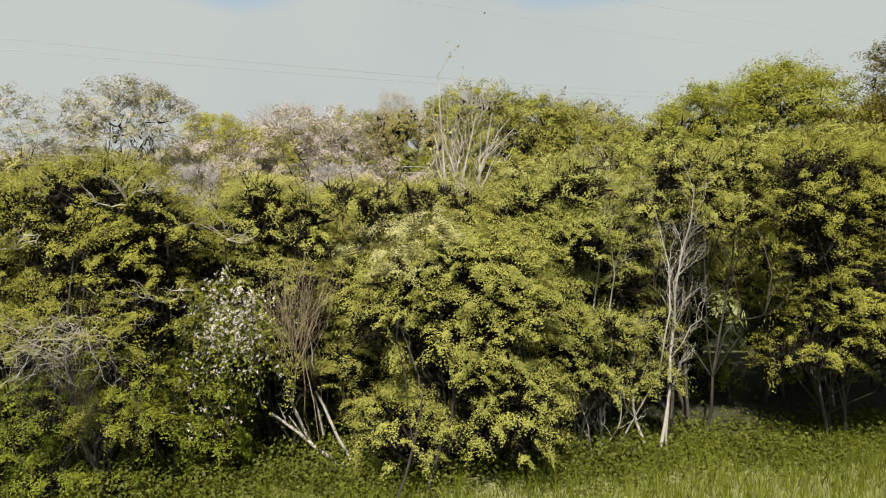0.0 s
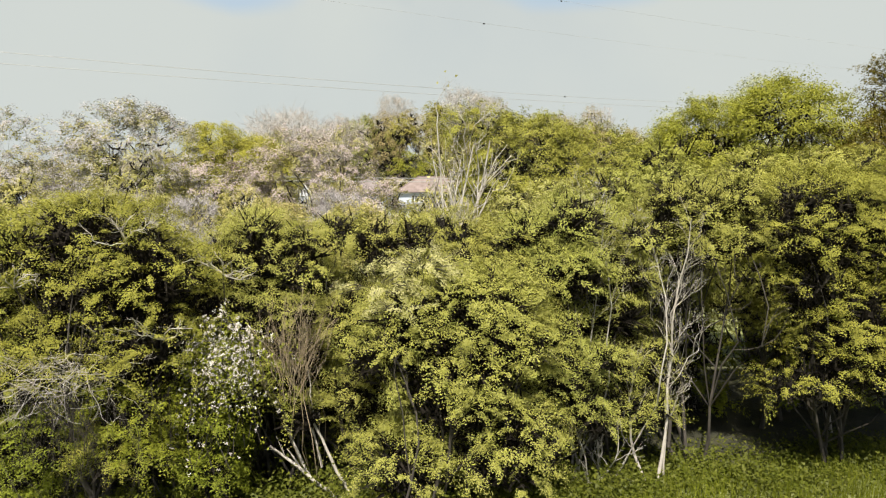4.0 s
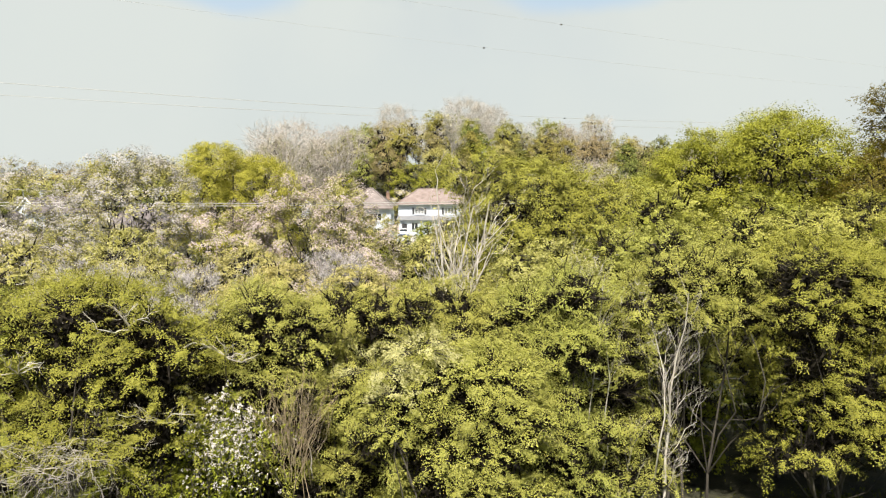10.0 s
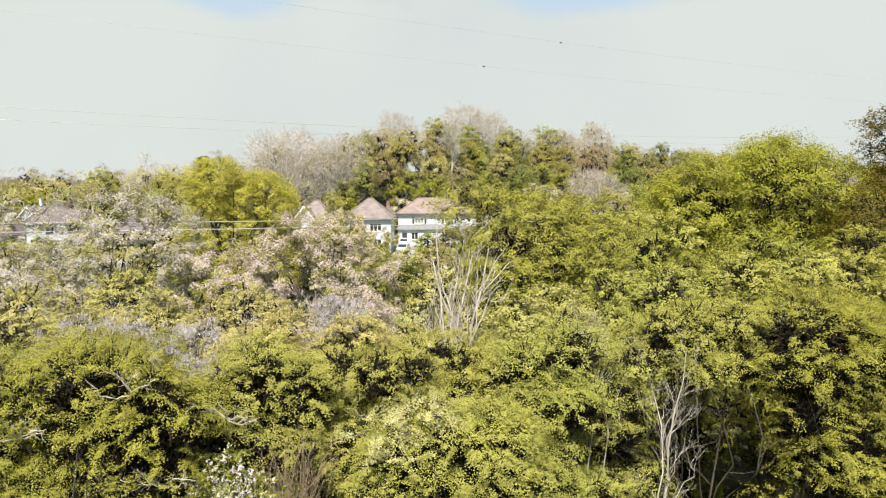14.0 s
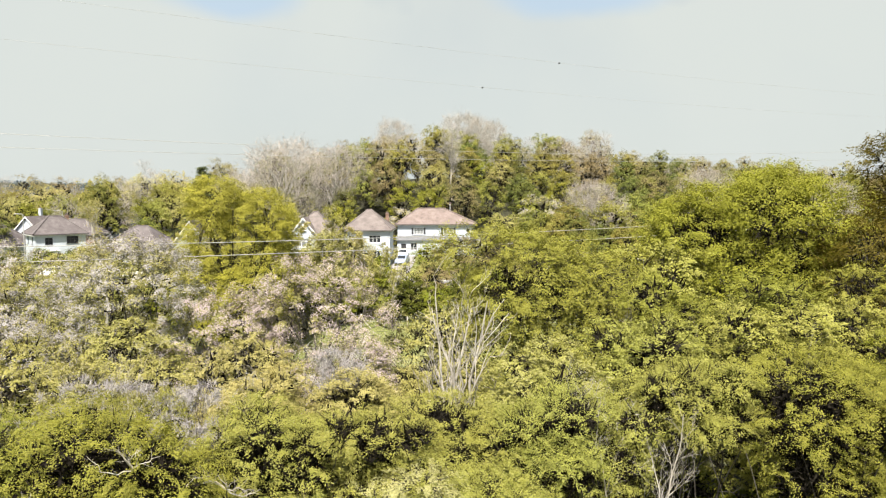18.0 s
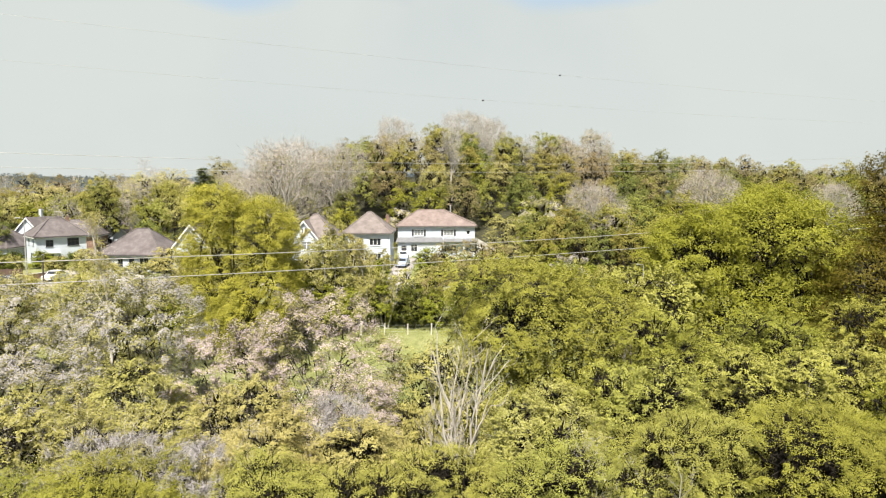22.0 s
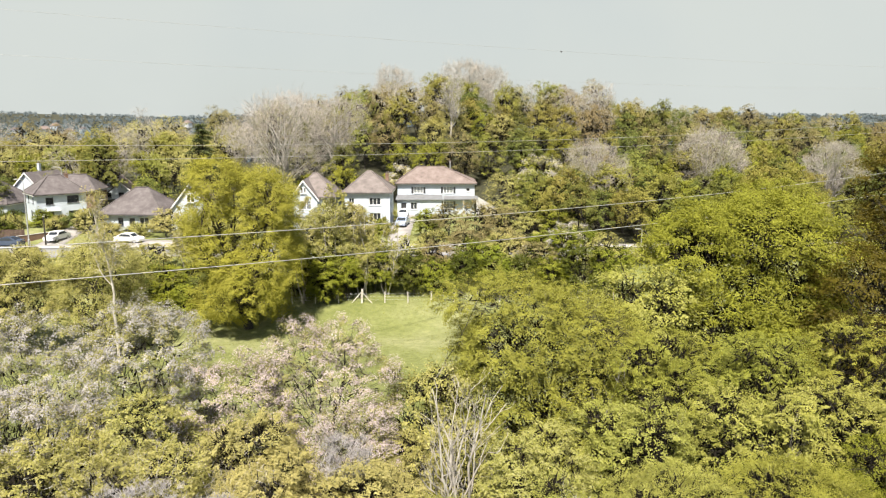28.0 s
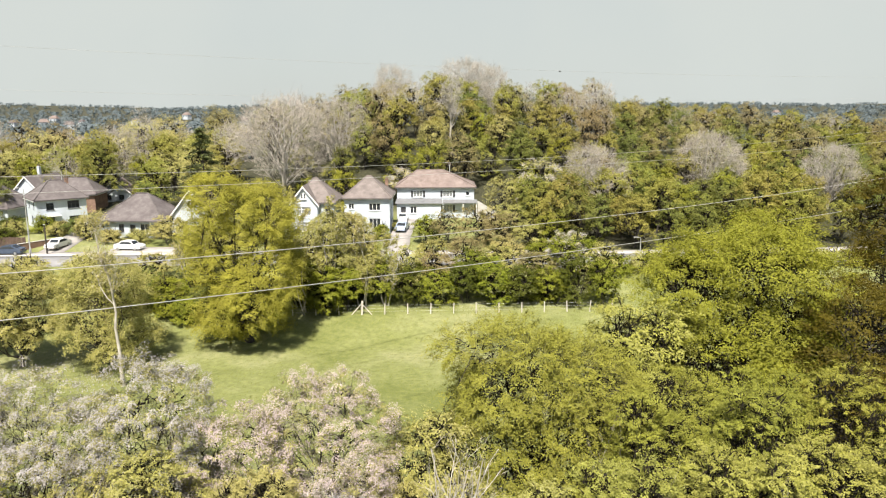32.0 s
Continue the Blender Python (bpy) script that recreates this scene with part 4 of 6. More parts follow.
bare_tree("bare_sapling", (5.1, 16.8, gz(5.1, 16.8)), "thin pale leafless side stem", "bare tree", 3.2, 32, girth=0.045, counts=(9, 5, 2), lean=0.02, toward=(-0.25, 0),
          bark=BARK_WHITE, angle=0.8, first=0.2)
bare_tree("dead_shrub", (3.6, 16.8, gz(3.6, 16.8)), "pale dead shrub with splayed bare stems", "dead shrub", 2.1, 33, stems=5, girth=0.028, counts=(7, 5, 3), lean=0.22,
          base=0.15, bark=BARK_PALE, angle=0.7, first=0.2)
# group of bare pale saplings further in
bare_tree("bare_sapling", (0.35, 21.0, gz(0.35, 21.0)), "group of pale bare saplings rising out of the thicket", "bare tree", 9.4, 34, stems=6, girth=0.095, counts=(8, 5, 3), lean=0.15,
          base=0.3, bark=BARK_WHITE, angle=0.6, first=0.40, up=0.6, ratio=(0.34, 0.5, 0.5), limb_thin=0.55, leaf=(300, 0.05, HAW_PALE))
bare_tree("bare_sapling", (3.7, 17.0, gz(3.7, 17.0)), "pale dead sapling with grey twigs", "bare tree", 7.7, 35, stems=4, girth=0.03, counts=(11, 6, 4), lean=0.05, base=0.35, bark=BARK_PALE, first=0.62, haze=300, haze_size=(0.2, 0.006), up=0.5, ratio=(0.25, 0.45, 0.5))
bare_tree("bare_sapling", (7.2, 27.0, gz(7.2, 27.0)), "pale slender bare sapling", "bare tree", 9.4, 36, stems=2, girth=0.045, counts=(10, 5, 3), lean=0.03, bark=BARK_WHITE, first=0.5, up=0.6, ratio=(0.22, 0.45, 0.5))
bare_tree("bare_sapling", (-6.6, 16.6, gz(-6.6, 16.6)), "crooked grey bare branches over the hawthorn", "bare tree", 7.0, 37, stems=3, girth=0.045, counts=(8, 6, 3), lean=0.12, bark=BARK_PALE, first=0.55, up=0.1, angle=1.0, ratio=(0.3, 0.5, 0.5))
bare_tree("bare_sapling", (-3.6, 22.6, gz(-3.6, 22.6)), "grey leafless shrub tangled in the canopy", "bare tree", 7.2, 38, stems=4, girth=0.035, counts=(9, 6, 4), lean=0.08, bark=BARK_PALE, first=0.5, up=0.3, angle=0.8,
          haze=500, haze_size=(0.25, 0.008))
bare_tree("bare_sapling", (-7.6, 18.8, gz(-7.6, 18.8)), "grey leafless shrub tangled in the canopy", "bare tree", 7.7, 39, stems=7, girth=0.035, counts=(9, 6, 4), lean=0.13, bark=BARK_PALE, first=0.5, up=0.2, angle=0.9,
          haze=500, haze_size=(0.25, 0.007))
bare_tree("bare_sapling", (-10.6, 19.6, gz(-10.6, 19.6)), "grey leafless shrub tangled in the canopy", "bare tree", 7.6, 40, stems=6, girth=0.035, counts=(9, 6, 4), lean=0.13, bark=BARK_PALE, first=0.5, up=0.2, angle=0.9,
          haze=350, haze_size=(0.25, 0.007))
bare_tree("bare_sapling", (-5.2, 17.4, gz(-5.2, 17.4)), "crooked pale branches fanning over the hawthorn", "bare tree", 6.6, 41, stems=4, girth=0.04, counts=(7, 6, 4), lean=0.16, bark=BARK_WHITE, first=0.5, up=0.15, angle=0.8)
for i, (x, y, h) in enumerate([(8.2, 23.0, 8.0), (-11.5, 18.6, 7.0), (11.5, 20.2, 7.9), (-1.0, 18.8, 6.6)]):
    bare_tree("bare_sapling", (x, y, gz(x, y)), "grey bare twigs showing between hawthorn leaves", "bare tree", h, 50 + i, stems=3, girth=0.026, counts=(7, 4, 3), lean=0.09, bark=BARK_PALE,
              first=0.5, up=0.3, angle=0.8, ratio=(0.28, 0.5, 0.5))

# lichened dead scrub standing in the canopy
for i, (x, y, w, h) in enumerate([(-8.2, 17.4, 4.2, 7.55), (-6.2, 17.0, 2.6, 7.3), (-3.0, 20.9, 2.2, 7.3)]):
    twig_tree("dead_scrub", (x, y, gz(x, y)), "domed grey-mauve leafless scrub with lichened twigs", "dead shrub", w, h, h - 1.5, 110, 60, 95 + i, 0.11, 0.007, mat=TWIG_MAUVE, girth=0.05, count=12, radial=0.1, bark=BARK)

# brambles and long grass along the foot of the thicket
nbr = 38000
bx_ = rk.uniform(-13, 14, nbr)
edge = 15.6 + 0.16 * bx_
by_ = edge + rk.normal(0.35, 0.85, nbr) + 0.35 * np.sin(bx_ * 1.3)
hb = np.abs(rk.normal(0, 0.33, nbr)) * (0.6 + 0.5 * np.sin(bx_ * 0.9 + 1) ** 2) * np.clip(1.3 - (bx_ + 3) / 16, 0.45, 1.3)
C = np.stack([bx_, by_, ground_z(bx_, by_) + 0.05 + hb], -1)
tagged(new("bramble_patch", mesh_of("bramble_patch", *leaves(rk, C, rk.normal(0, 0.45, C.shape) + np.array([0, -0.25, 0.9]), 0.052), BRAMBLE)),
       "low dark green brambles along the thicket's foot", "brambles", kind="stuff")
ngr = 84000
gx_ = rk.uniform(-18, 20, ngr)
gy_ = rk.uniform(6.0, 18.6, ngr)
keep = gy_ < 15.9 + 0.17 * gx_ + rk.normal(0, 0.4, ngr)
keep &= rk.random(ngr) < np.clip((gy_ - 6.0) / 5.5, 0, 1) * np.clip((19 - np.abs(gx_ - 1)) / 5.0, 0, 1)
keep &= ((gx_ - 0.9) ** 2 / 0.16 + (gy_ - 15.4) ** 2 / 0.8) > 1
gx_, gy_ = gx_[keep], gy_[keep]
C = np.stack([gx_, gy_, ground_z(gx_, gy_) - 0.02], -1)
tuft = 0.5 + 0.5 * np.sin(gx_ * 2.1 + 1.7 * np.sin(gy_ * 1.9)) * np.sin(gy_ * 2.7 + gx_)
V, F = slivers(rk, C, rk.normal(0, 0.28, C.shape) + np.array([0, 0, 1.0]), 0.34, 0.011)
V.reshape(-1, 3, 3)[:, 2, 2] += tuft * 0.16
tagged(new("long_grass", mesh_of("long_grass", V, F, GRASS)), "long bright green grass in front of the thicket", "grass", kind="stuff")
# tufts over the meadow beyond
nm = 45000
mx_, my_ = rk.uniform(-44, 24, nm), rk.uniform(44, 80, nm)
C = np.stack([mx_, my_, ground_z(mx_, my_) - 0.02], -1)
V, F = slivers(rk, C, rk.normal(0, 0.35, C.shape) + np.array([0, 0, 1.0]), 0.11, 0.02)
tagged(new("meadow_grass", mesh_of("meadow_grass", V, F, GRASS)), "uneven tufted grass over the meadow", "grass", kind="stuff")

# ---- blossom trees, the large bush and the oaks ----
def blossom_tree(x, y, wide, high, seed, bloom, label, clumps=300, per=28, leaf=0.050, low=1.2, deep=None):
    """A cherry of several tall rounded domes, thick with small flowers."""
    rng = np.random.default_rng(seed + 900)
    lob = [(a, b, c, rx, ry, rz * 1.35) for a, b, c, rx, ry, rz in mass(rng, wide, deep or wide * 0.9, low, high - 0.4, 20, 0.44)]
    clumps = int(clumps * 1.65)
    return plant("blossom_tree", (x, y, gz(x, y)), label, "blossom tree", lob, clumps, per, leaf, CHERRY_LEAF, spread=0.30, seed=seed, stems=3, girth=0.11,
                 bloom=bloom, group="blossom trees", twigs=0.30, core=500, core_size=(0.4, 0.035), core_fill=0.50, inner=0.74, bloom_share=0.92, flat=1.1)


WHITE, FADED = (3.4, 0.026, BLOSSOM_TREE), (3.4, 0.026, BLOSSOM_PINK)
blossom_tree(-11.4, 25.9, 6.6, 10.8, 61, WHITE, "tall wild cherry thick with white blossom", 460)
blossom_tree(-15.9, 25.8, 6.6, 10.6, 62, WHITE, "wild cherry thick with white blossom", 420)
blossom_tree(-14.4, 23.2, 5.2, 8.0, 63, WHITE, "low wild cherry with white blossom", 300)
blossom_tree(-20.8, 27.6, 6.0, 10.2, 66, WHITE, "wild cherry thick with white blossom", 240)
blossom_tree(-4.8, 26.8, 6.6, 9.9, 64, FADED, "wild cherry with fading pinkish blossom", 440)
blossom_tree(-7.7, 25.6, 5.8, 9.0, 65, FADED, "wild cherry with fading pinkish blossom", 360)
blossom_tree(-3.0, 23.8, 4.0, 7.2, 67, FADED, "low wild cherry with fading pinkish blossom", 240)
rng_b = np.random.default_rng(70)
plant("field_maple", (4.5, 31.0, gz(4.5, 31.0)), "large rounded yellow-green bush standing above the thicket", "large bush",
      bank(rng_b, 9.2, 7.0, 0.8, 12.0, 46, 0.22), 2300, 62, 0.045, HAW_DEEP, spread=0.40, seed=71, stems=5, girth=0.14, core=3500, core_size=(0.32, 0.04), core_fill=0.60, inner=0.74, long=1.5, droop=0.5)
hawthorn(-0.9, 27.6, 5.4, 4.0, 7.9, 74, HAW, 220, 42, 0.068, 0.44, low=0.6)
hawthorn(0.6, 24.6, 3.6, 3.4, 6.6, 73, HAW, 200, 42, 0.065, 0.42, low=0.8)
hawthorn(8.8, 33.0, 5.6, 5.0, 9.2, 72, HAW_MID, 300, 60, 0.055, 0.46, low=1.0)


def oak(x, y, wide, high, seed, mat, clumps, per, leaf, spread, label, low=2.5, stems=1, girth=0.42, count=34, size=0.36, cat="oak tree", name="oak_tree", **kw):
    rng = np.random.default_rng(seed + 300)
    return plant(name, (x, y, gz(x, y)), label, cat, mass(rng, wide, wide * 0.95, low, high, count, size), clumps, per, leaf, mat,
                 spread=spread * 0.95, seed=seed, stems=stems, girth=girth, stem_top=0.7, twigs=0.3, **{"flat": 0.9, "long": 1.15, "core": clumps * 2, "core_size": (1.0, 0.05), "core_fill": 0.62, **kw})


oak(18.6, 41.5, 15.0, 16.2, 81, OAK, 1800, 78, 0.070, 0.74, "broad oak in yellow-green new leaf at the meadow's edge")
oak(30.0, 42.0, 14.0, 18.6, 82, OAK_DARK, 800, 66, 0.080, 0.70, "broad oak in bronze-green new leaf")
oak(11.6, 39.0, 7.5, 11.6, 83, HAW_MID, 420, 42, 0.095, 0.6, "young oak in yellow-green new leaf", girth=0.2)
oak(22.4, 36.0, 10.5, 12.6, 85, OAK_DARK, 620, 60, 0.075, 0.65, "low spreading oak in bronze-green new leaf", girth=0.25)
oak(-20.4, 72.0, 14.8, 17.7, 84, OAK_LIGHT, 1800, 78, 0.080, 0.78, "rounded oak in yellow-green leaf standing in the meadow", low=0.3, core=600)
# trees on the far side of the meadow
oak(-32.6, 66.0, 11.0, 10.6, 86, HAW, 900, 66, 0.075, 0.75, "drooping yellow-green willow at the meadow's edge", low=0.2, stems=3, girth=0.2, core=300, cat="willow tree", name="willow_tree", flat=1.3)
oak(-40.6, 65.0, 8.5, 10.0, 87, HAW, 480, 60, 0.08, 0.7, "small yellow-green tree with a bare lower trunk", low=2.0, girth=0.22, cat="tree", name="field_tree")
oak(-47.5, 68.0, 9.0, 10.4, 88, HAW_MID, 380, 60, 0.085, 0.7, "small green tree at the meadow's edge", low=0.6, girth=0.22, cat="tree", name="field_tree")
bare_tree("silver_birch", (-28.6, 60.0, gz(-28.6, 60.0)), "pale-barked birch with thin budding branches", "birch tree", 15.2, 89, girth=0.17, counts=(12, 6, 4), bark=BARK_WHITE, first=0.45,
          angle=0.6, up=0.6, ratio=(0.30, 0.5, 0.5), lean=0.02, toward=(-1.6, 0), haze=700, haze_size=(0.5, 0.012), leaf=(2600, 0.07, HAW_PALE))
for i, (x, y, w, h, m) in enumerate([(-12.5, 80.5, 6.0, 10.0, HAW_PALE), (-16.5, 80.0, 6.5, 8.0, HAW_PALE), (-15.0, 88.0, 6.4, 9.4, HAW_PALE), (-9.5, 81.5, 5.0, 7.4, HAW_PALE), (-25.5, 84.0, 7.0, 8.4, HAW),
                                    (-11.0, 93.0, 5.0, 7.4, HAW_PALE), (-31.0, 88.0, 7.0, 7.0, HAW_PALE)]):
    oak(x, y, w, h, 150 + i, (HAW if m is HAW_PALE else m), 240, 40, 0.095, 0.62, "twiggy roadside tree in pale new leaf", low=0.8, girth=0.12, cat="small tree", name="roadside_tree", count=10, size=0.48, stems=2)


def hedge_bush(x, y, wide, high, seed, mat, label, clumps=150, per=38, leaf=0.105, spread=0.55, low=-0.2, cat="hedge bush", name="hedge_bush", bloom=None):
    rng = np.random.default_rng(seed + 700)
    return plant(name, (x, y, gz(x, y)), label, cat, mass(rng, wide, wide * 0.8, low, high, 9, 0.5), clumps, per, leaf, mat, spread=spread, seed=seed, stems=3, girth=0.05,
                 core=150, dense=1.1, core_size=(1.0, 0.10), core_fill=0.6, group="roadside hedge", twigs=0.2, side_limbs=1, facets=4, bloom=bloom)


# thin twiggy trees beside the oak
for i, (x, y, h, n) in enumerate([(-15.4, 78.0, 12.6, 4600), (-12.6, 79.4, 11.6, 5200), (-9.6, 80.2, 10.8, 4600), (-6.6, 80.6, 8.6, 3200), (-30.5, 84.5, 8.6, 2600)]):
    bare_tree("roadside_tree", (x, y, gz(x, y)), "thin twiggy roadside tree in pale new leaf", "small tree", h, 190 + i, stems=3, girth=0.10, counts=(8, 5, 3), lean=0.10, base=0.4, bark=BARK_PALE, first=0.2,
              angle=0.6, up=0.5, ratio=(0.34, 0.5, 0.5), leaf=(n, 0.105, (HAW_PALE, HAW)[i % 2]), haze=600, haze_size=(0.5, 0.014))
# dark bushes; those left of x -28 stand in for deep tree shade
for i, (x, y, w, h) in enumerate([(-13.6, 77.6, 5.0, 5.6), (-11.2, 79.0, 4.6, 5.2), (-26.6, 79.4, 5.0, 4.2), (-15.4, 79.6, 4.6, 6.4), (-30.6, 77.2, 4.8, 4.6), (-33.6, 79.0, 5.0, 5.0), (-28.4, 76.0, 3.4, 3.0), (-36.8, 77.5, 5.0, 4.2)]):
    hedge_bush(x, y, w, h, 380 + i, (HAW_DARK, HAW_DARK, WOOD_DARK)[i % 3], "dense dark green bush, partly standing in for shade beside the oak")
# the hedge behind the fence
for i, x in enumerate(np.arange(-10.5, 22, 3.3)):
    hedge_bush(x, 81.2 + 0.5 * math.sin(i * 2.1), 5.2, 5.4 + 0.6 * math.sin(i * 1.7), 200 + i, (BRAMBLE, HAW_DARK)[i % 2], "dense dark green bush of the hedge behind the fence")
for i, x in enumerate(np.arange(-8.5, 21, 4.0)):
    hedge_bush(x, 85.6 + 0.6 * math.sin(i * 1.3), 5.4, 5.6 + 0.7 * math.sin(i * 2.2), 310 + i, (HAW_DARK, HAW, WOOD_BROWN)[i % 3], "dense bush of the hedge behind the fence", 115, 36, 0.105, 0.55)
for i, x in enumerate(np.arange(-48, -9, 4.6)):
    hedge_bush(x, 84.0 + 0.7 * math.sin(i * 1.9), 5.8, 2.3 + 0.5 * math.sin(i * 1.1), 330 + i, (HAW, HAW_DARK, HAW_PALE)[i % 3], "bush of the hedge along the meadow's far side", 115, 36, 0.105, 0.55)
for i, x in enumerate(np.arange(22.5, 75, 4.2)):
    hedge_bush(x, 90.0 + 0.10 * (x - 22), 5.4, 2.4 + 0.6 * math.sin(i * 2.3), 270 + i, (HAW_DARK, HAW, OAK)[i % 3], "roadside hedge bush in green leaf", 100, 36, 0.105, 0.55)
# garden and roadside bushes below the houses
for i, (x, y, w, h, m) in enumerate([(-2.2, 108, 5, 3.6, HAW_DARK), (1.0, 107, 6, 4.6, WOOD_BROWN), (5.4, 107, 6, 4.8, WOOD_BROWN), (9.6, 106, 6.5, 4.4, WOOD_BROWN), (13.5, 104.5, 6, 3.6, HAW),
                                    (3.5, 91.5, 6, 3.8, WOOD_BROWN), (8.5, 91.0, 6, 3.6, HAW_PALE), (13.0, 90.5, 5, 3.4, HAW_DARK), (-1.5, 91.5, 5, 3.4, HAW), (18.2, 90.5, 6, 4.0, HAW_DARK),
                                    (-13.6, 106.5, 6, 4.6, HAW_PALE), (-18.0, 107.0, 5.5, 3.6, HAW), (-9.6, 110.5, 2.6, 1.9, HAW_DARK), (-26.0, 107, 6, 5.0, HAW_PALE), (-33.0, 107, 7, 5.6, HAW),
                                    (-37.5, 90.0, 7, 2.4, HAW), (-46, 90, 7, 2.0, HAW_PALE), (-54, 89.5, 7, 2.0, HAW), (-62, 89, 7, 2.0, HAW_DARK), (-70, 88.5, 7, 2.2, HAW),
                                    (-55.5, 111, 5, 3.4, HAW_PALE), (-59.0, 113, 4, 2.4, WOOD_DARK), (-75.5, 112, 6, 3.2, WOOD_DARK), (-79, 116, 7, 3.4, HAW), (-42.0, 108, 6, 3.6, HAW_PALE),
                                    (-63.5, 116.5, 3, 1.6, WOOD_BROWN), (-70.0, 114, 4, 1.8, HAW), (-74.5, 106, 5, 2.4, HAW_DARK), (-67.5, 107, 4, 2.2, BRAMBLE), (-80.5, 108, 5, 3, HAW), (-47.5, 108.6, 3.6, 1.8, HAW), (-52.0, 109.0, 3.4, 1.6, HAW_PALE), (-45.0, 111.5, 3.4, 2.2, HAW), (-36.8, 111, 4, 3.0, HAW_PALE), (-30, 112, 5, 3.6, HAW_PALE), (-16.3, 110.8, 4, 3.6, HAW), (16.8, 97 + 8, 6, 5.0, HAW_DARK), (11.5, 112, 6, 4.6, HAW), (8.5, 117, 5, 3.6, HAW_PALE), (-66.8, 117.0, 4, 2.2, HAW_DARK), (-72.0, 116.4, 4.4, 2.2, BRAMBLE), (-62.6, 113.4, 3.4, 1.8, HAW)]):
    hedge_bush(x, y, w * 1.1, h * 1.22, 230 + i, m, "roadside garden shrub in mixed spring leaf", 125, 36, 0.10, 0.55)
hedge_bush(15.6, 87.6, 5.4, 7.0, 260, HAW_PALE, "rounded shrub covered in white blossom", 120, 16, 0.12, 0.6, cat="blossom shrub", name="blossom_shrub", bloom=(5.0, 0.065, BLOSSOM))

# ---- the wooded hill and the trees among the houses ----
def far_tree(kind, seed, wide, high, low, clumps, per, leaf, mat, spread, label, count=16, bloom=None, name="woodland_tree"):
    rng = np.random.default_rng(seed + 40)
    return plant(name, (0, 0, -400), label, "tree", mass(rng, wide * 1.08, wide * 1.08, low, high, count, 0.42), clumps, per, leaf, mat, spread=spread * 0.92, seed=seed, flat=1.0, inner=0.74,
                 stems=1, girth=0.22, twigs=0, side_limbs=1, facets=3, dense=1.4, bloom=bloom, group="woodland trees", core=180, core_size=(0.9, 0.24), core_fill=0.55)


def place(ob, x, y, s=1.0, tall=1.0, turn=0.0, sink=0.1):
    m = pose(x, y, gz(x, y) - sink, 0, 0, turn) @ Matrix.Diagonal((s, s, s * tall, 1))
    return copy_thing(ob, m)


def retire(obs):
    for ob in obs:
        for o in list(ob.children_recursive) + [ob]:
            bpy.data.objects.remove(o)


greens = [far_tree("woodland_tree", 101 + i, 9, 13, 1.5, 115, 34, 0.20, WOOD_GREEN, 1.15, "woodland tree in fresh green leaf") for i in range(3)]
yellows = [far_tree("woodland_tree", 111 + i, 9, 13, 1.5, 115, 34, 0.20, OAK, 1.15, "woodland oak in yellow-green leaf") for i in range(2)]
darks = [far_tree("woodland_tree", 121 + i, 8, 12, 0.3, 115, 34, 0.20, WOOD_DARK, 1.1, "dark green woodland tree with dense leaf") for i in range(2)]
browns = [far_tree("woodland_tree", 131 + i, 9, 14, 3.0, 120, 34, 0.165, WOOD_BROWN, 1.25, "woodland tree with brownish opening buds") for i in range(2)]
whites = [far_tree("blossom_tree", 161, 7, 8, 1.0, 80, 18, 0.22, HAW_PALE, 0.9, "pale tree covered in white blossom", bloom=(4.5, 0.085, BLOSSOM), name="blossom_tree")]
pales = [far_tree("woodland_tree", 171 + i, 9, 12, 1.5, 110, 34, 0.175, HAW_PALE, 1.2, "twiggy tree in pale new leaf") for i in range(2)]
bigs = [twig_tree("bare_tree", (0, 0, -400), "large leafless grey tree with a rounded twiggy crown", "tree", 13.5, 14.5, 2.5, 480, 26, 181 + i, 0.85, 0.016, group="woodland trees", girth=0.3, count=22) for i in range(2)]
bares = [twig_tree("bare_tree", (0, 0, -400), "leafless grey woodland tree", "tree", 9.0, 14.0, 3.0, 130, 16, 141 + i, 0.9, 0.022, group="woodland trees") for i in range(2)]
pools = {"g": greens, "y": yellows, "d": darks, "b": browns, "n": bares, "w": whites, "p": pales, "N": bigs}
rw = np.random.default_rng(5)
taken = []


def wood(x0, x1, y0, y1, n, kinds, s0, s1, gap=4.0):
    got = 0
    for _ in range(n * 40):
        if got >= n:
            break
        x, y = rw.uniform(x0, x1), rw.uniform(y0, y1)
        if all((x - a) ** 2 + (y - b) ** 2 > gap * gap for a, b in taken):
            taken.append((x, y))
            got += 1
            k = pools[kinds[rw.integers(len(kinds))]]
            place(k[rw.integers(len(k))], x, y, rw.uniform(s0, s1), rw.uniform(0.9, 1.1), rw.uniform(0, 360))


def one(kind, i, x, y, s, tall=1.0, turn=0.0):
    taken.append((x, y))
    place(pools[kind][i % len(pools[kind])], x, y, s, tall, turn)


# single trees that stand out
one("N", 0, 7.5, 198, 1.3, 1.0, 20)
one("N", 1, 12.5, 202, 1.1, 1.12, 200)
one("N", 0, -13.0, 200, 1.1, 1.1, 90)
one("n", 1, -14, 192, 1.05, 0.95, 70)
one("N", 1, -33.5, 149, 1.6, 0.92, 130)
one("N", 0, -24, 160, 1.15, 1.0, 210)
one("N", 0, 27, 123, 0.92, 1.0, 40)
one("N", 1, 48, 127, 0.98, 1.0, 310)
one("N", 0, 70, 127, 0.82, 1.0, 110)
one("p", 0, 11.2, 126, 0.72, 0.85, 0)
one("w", 0, 18.2, 126.5, 1.35, 0.95, 120)
one("w", 0, -7.5, 141, 0.95, 0.9, 60)
one("d", 0, 58, 172, 0.85, 1.1, 10)
one("g", 1, -82, 168, 1.15, 1.0, 0)
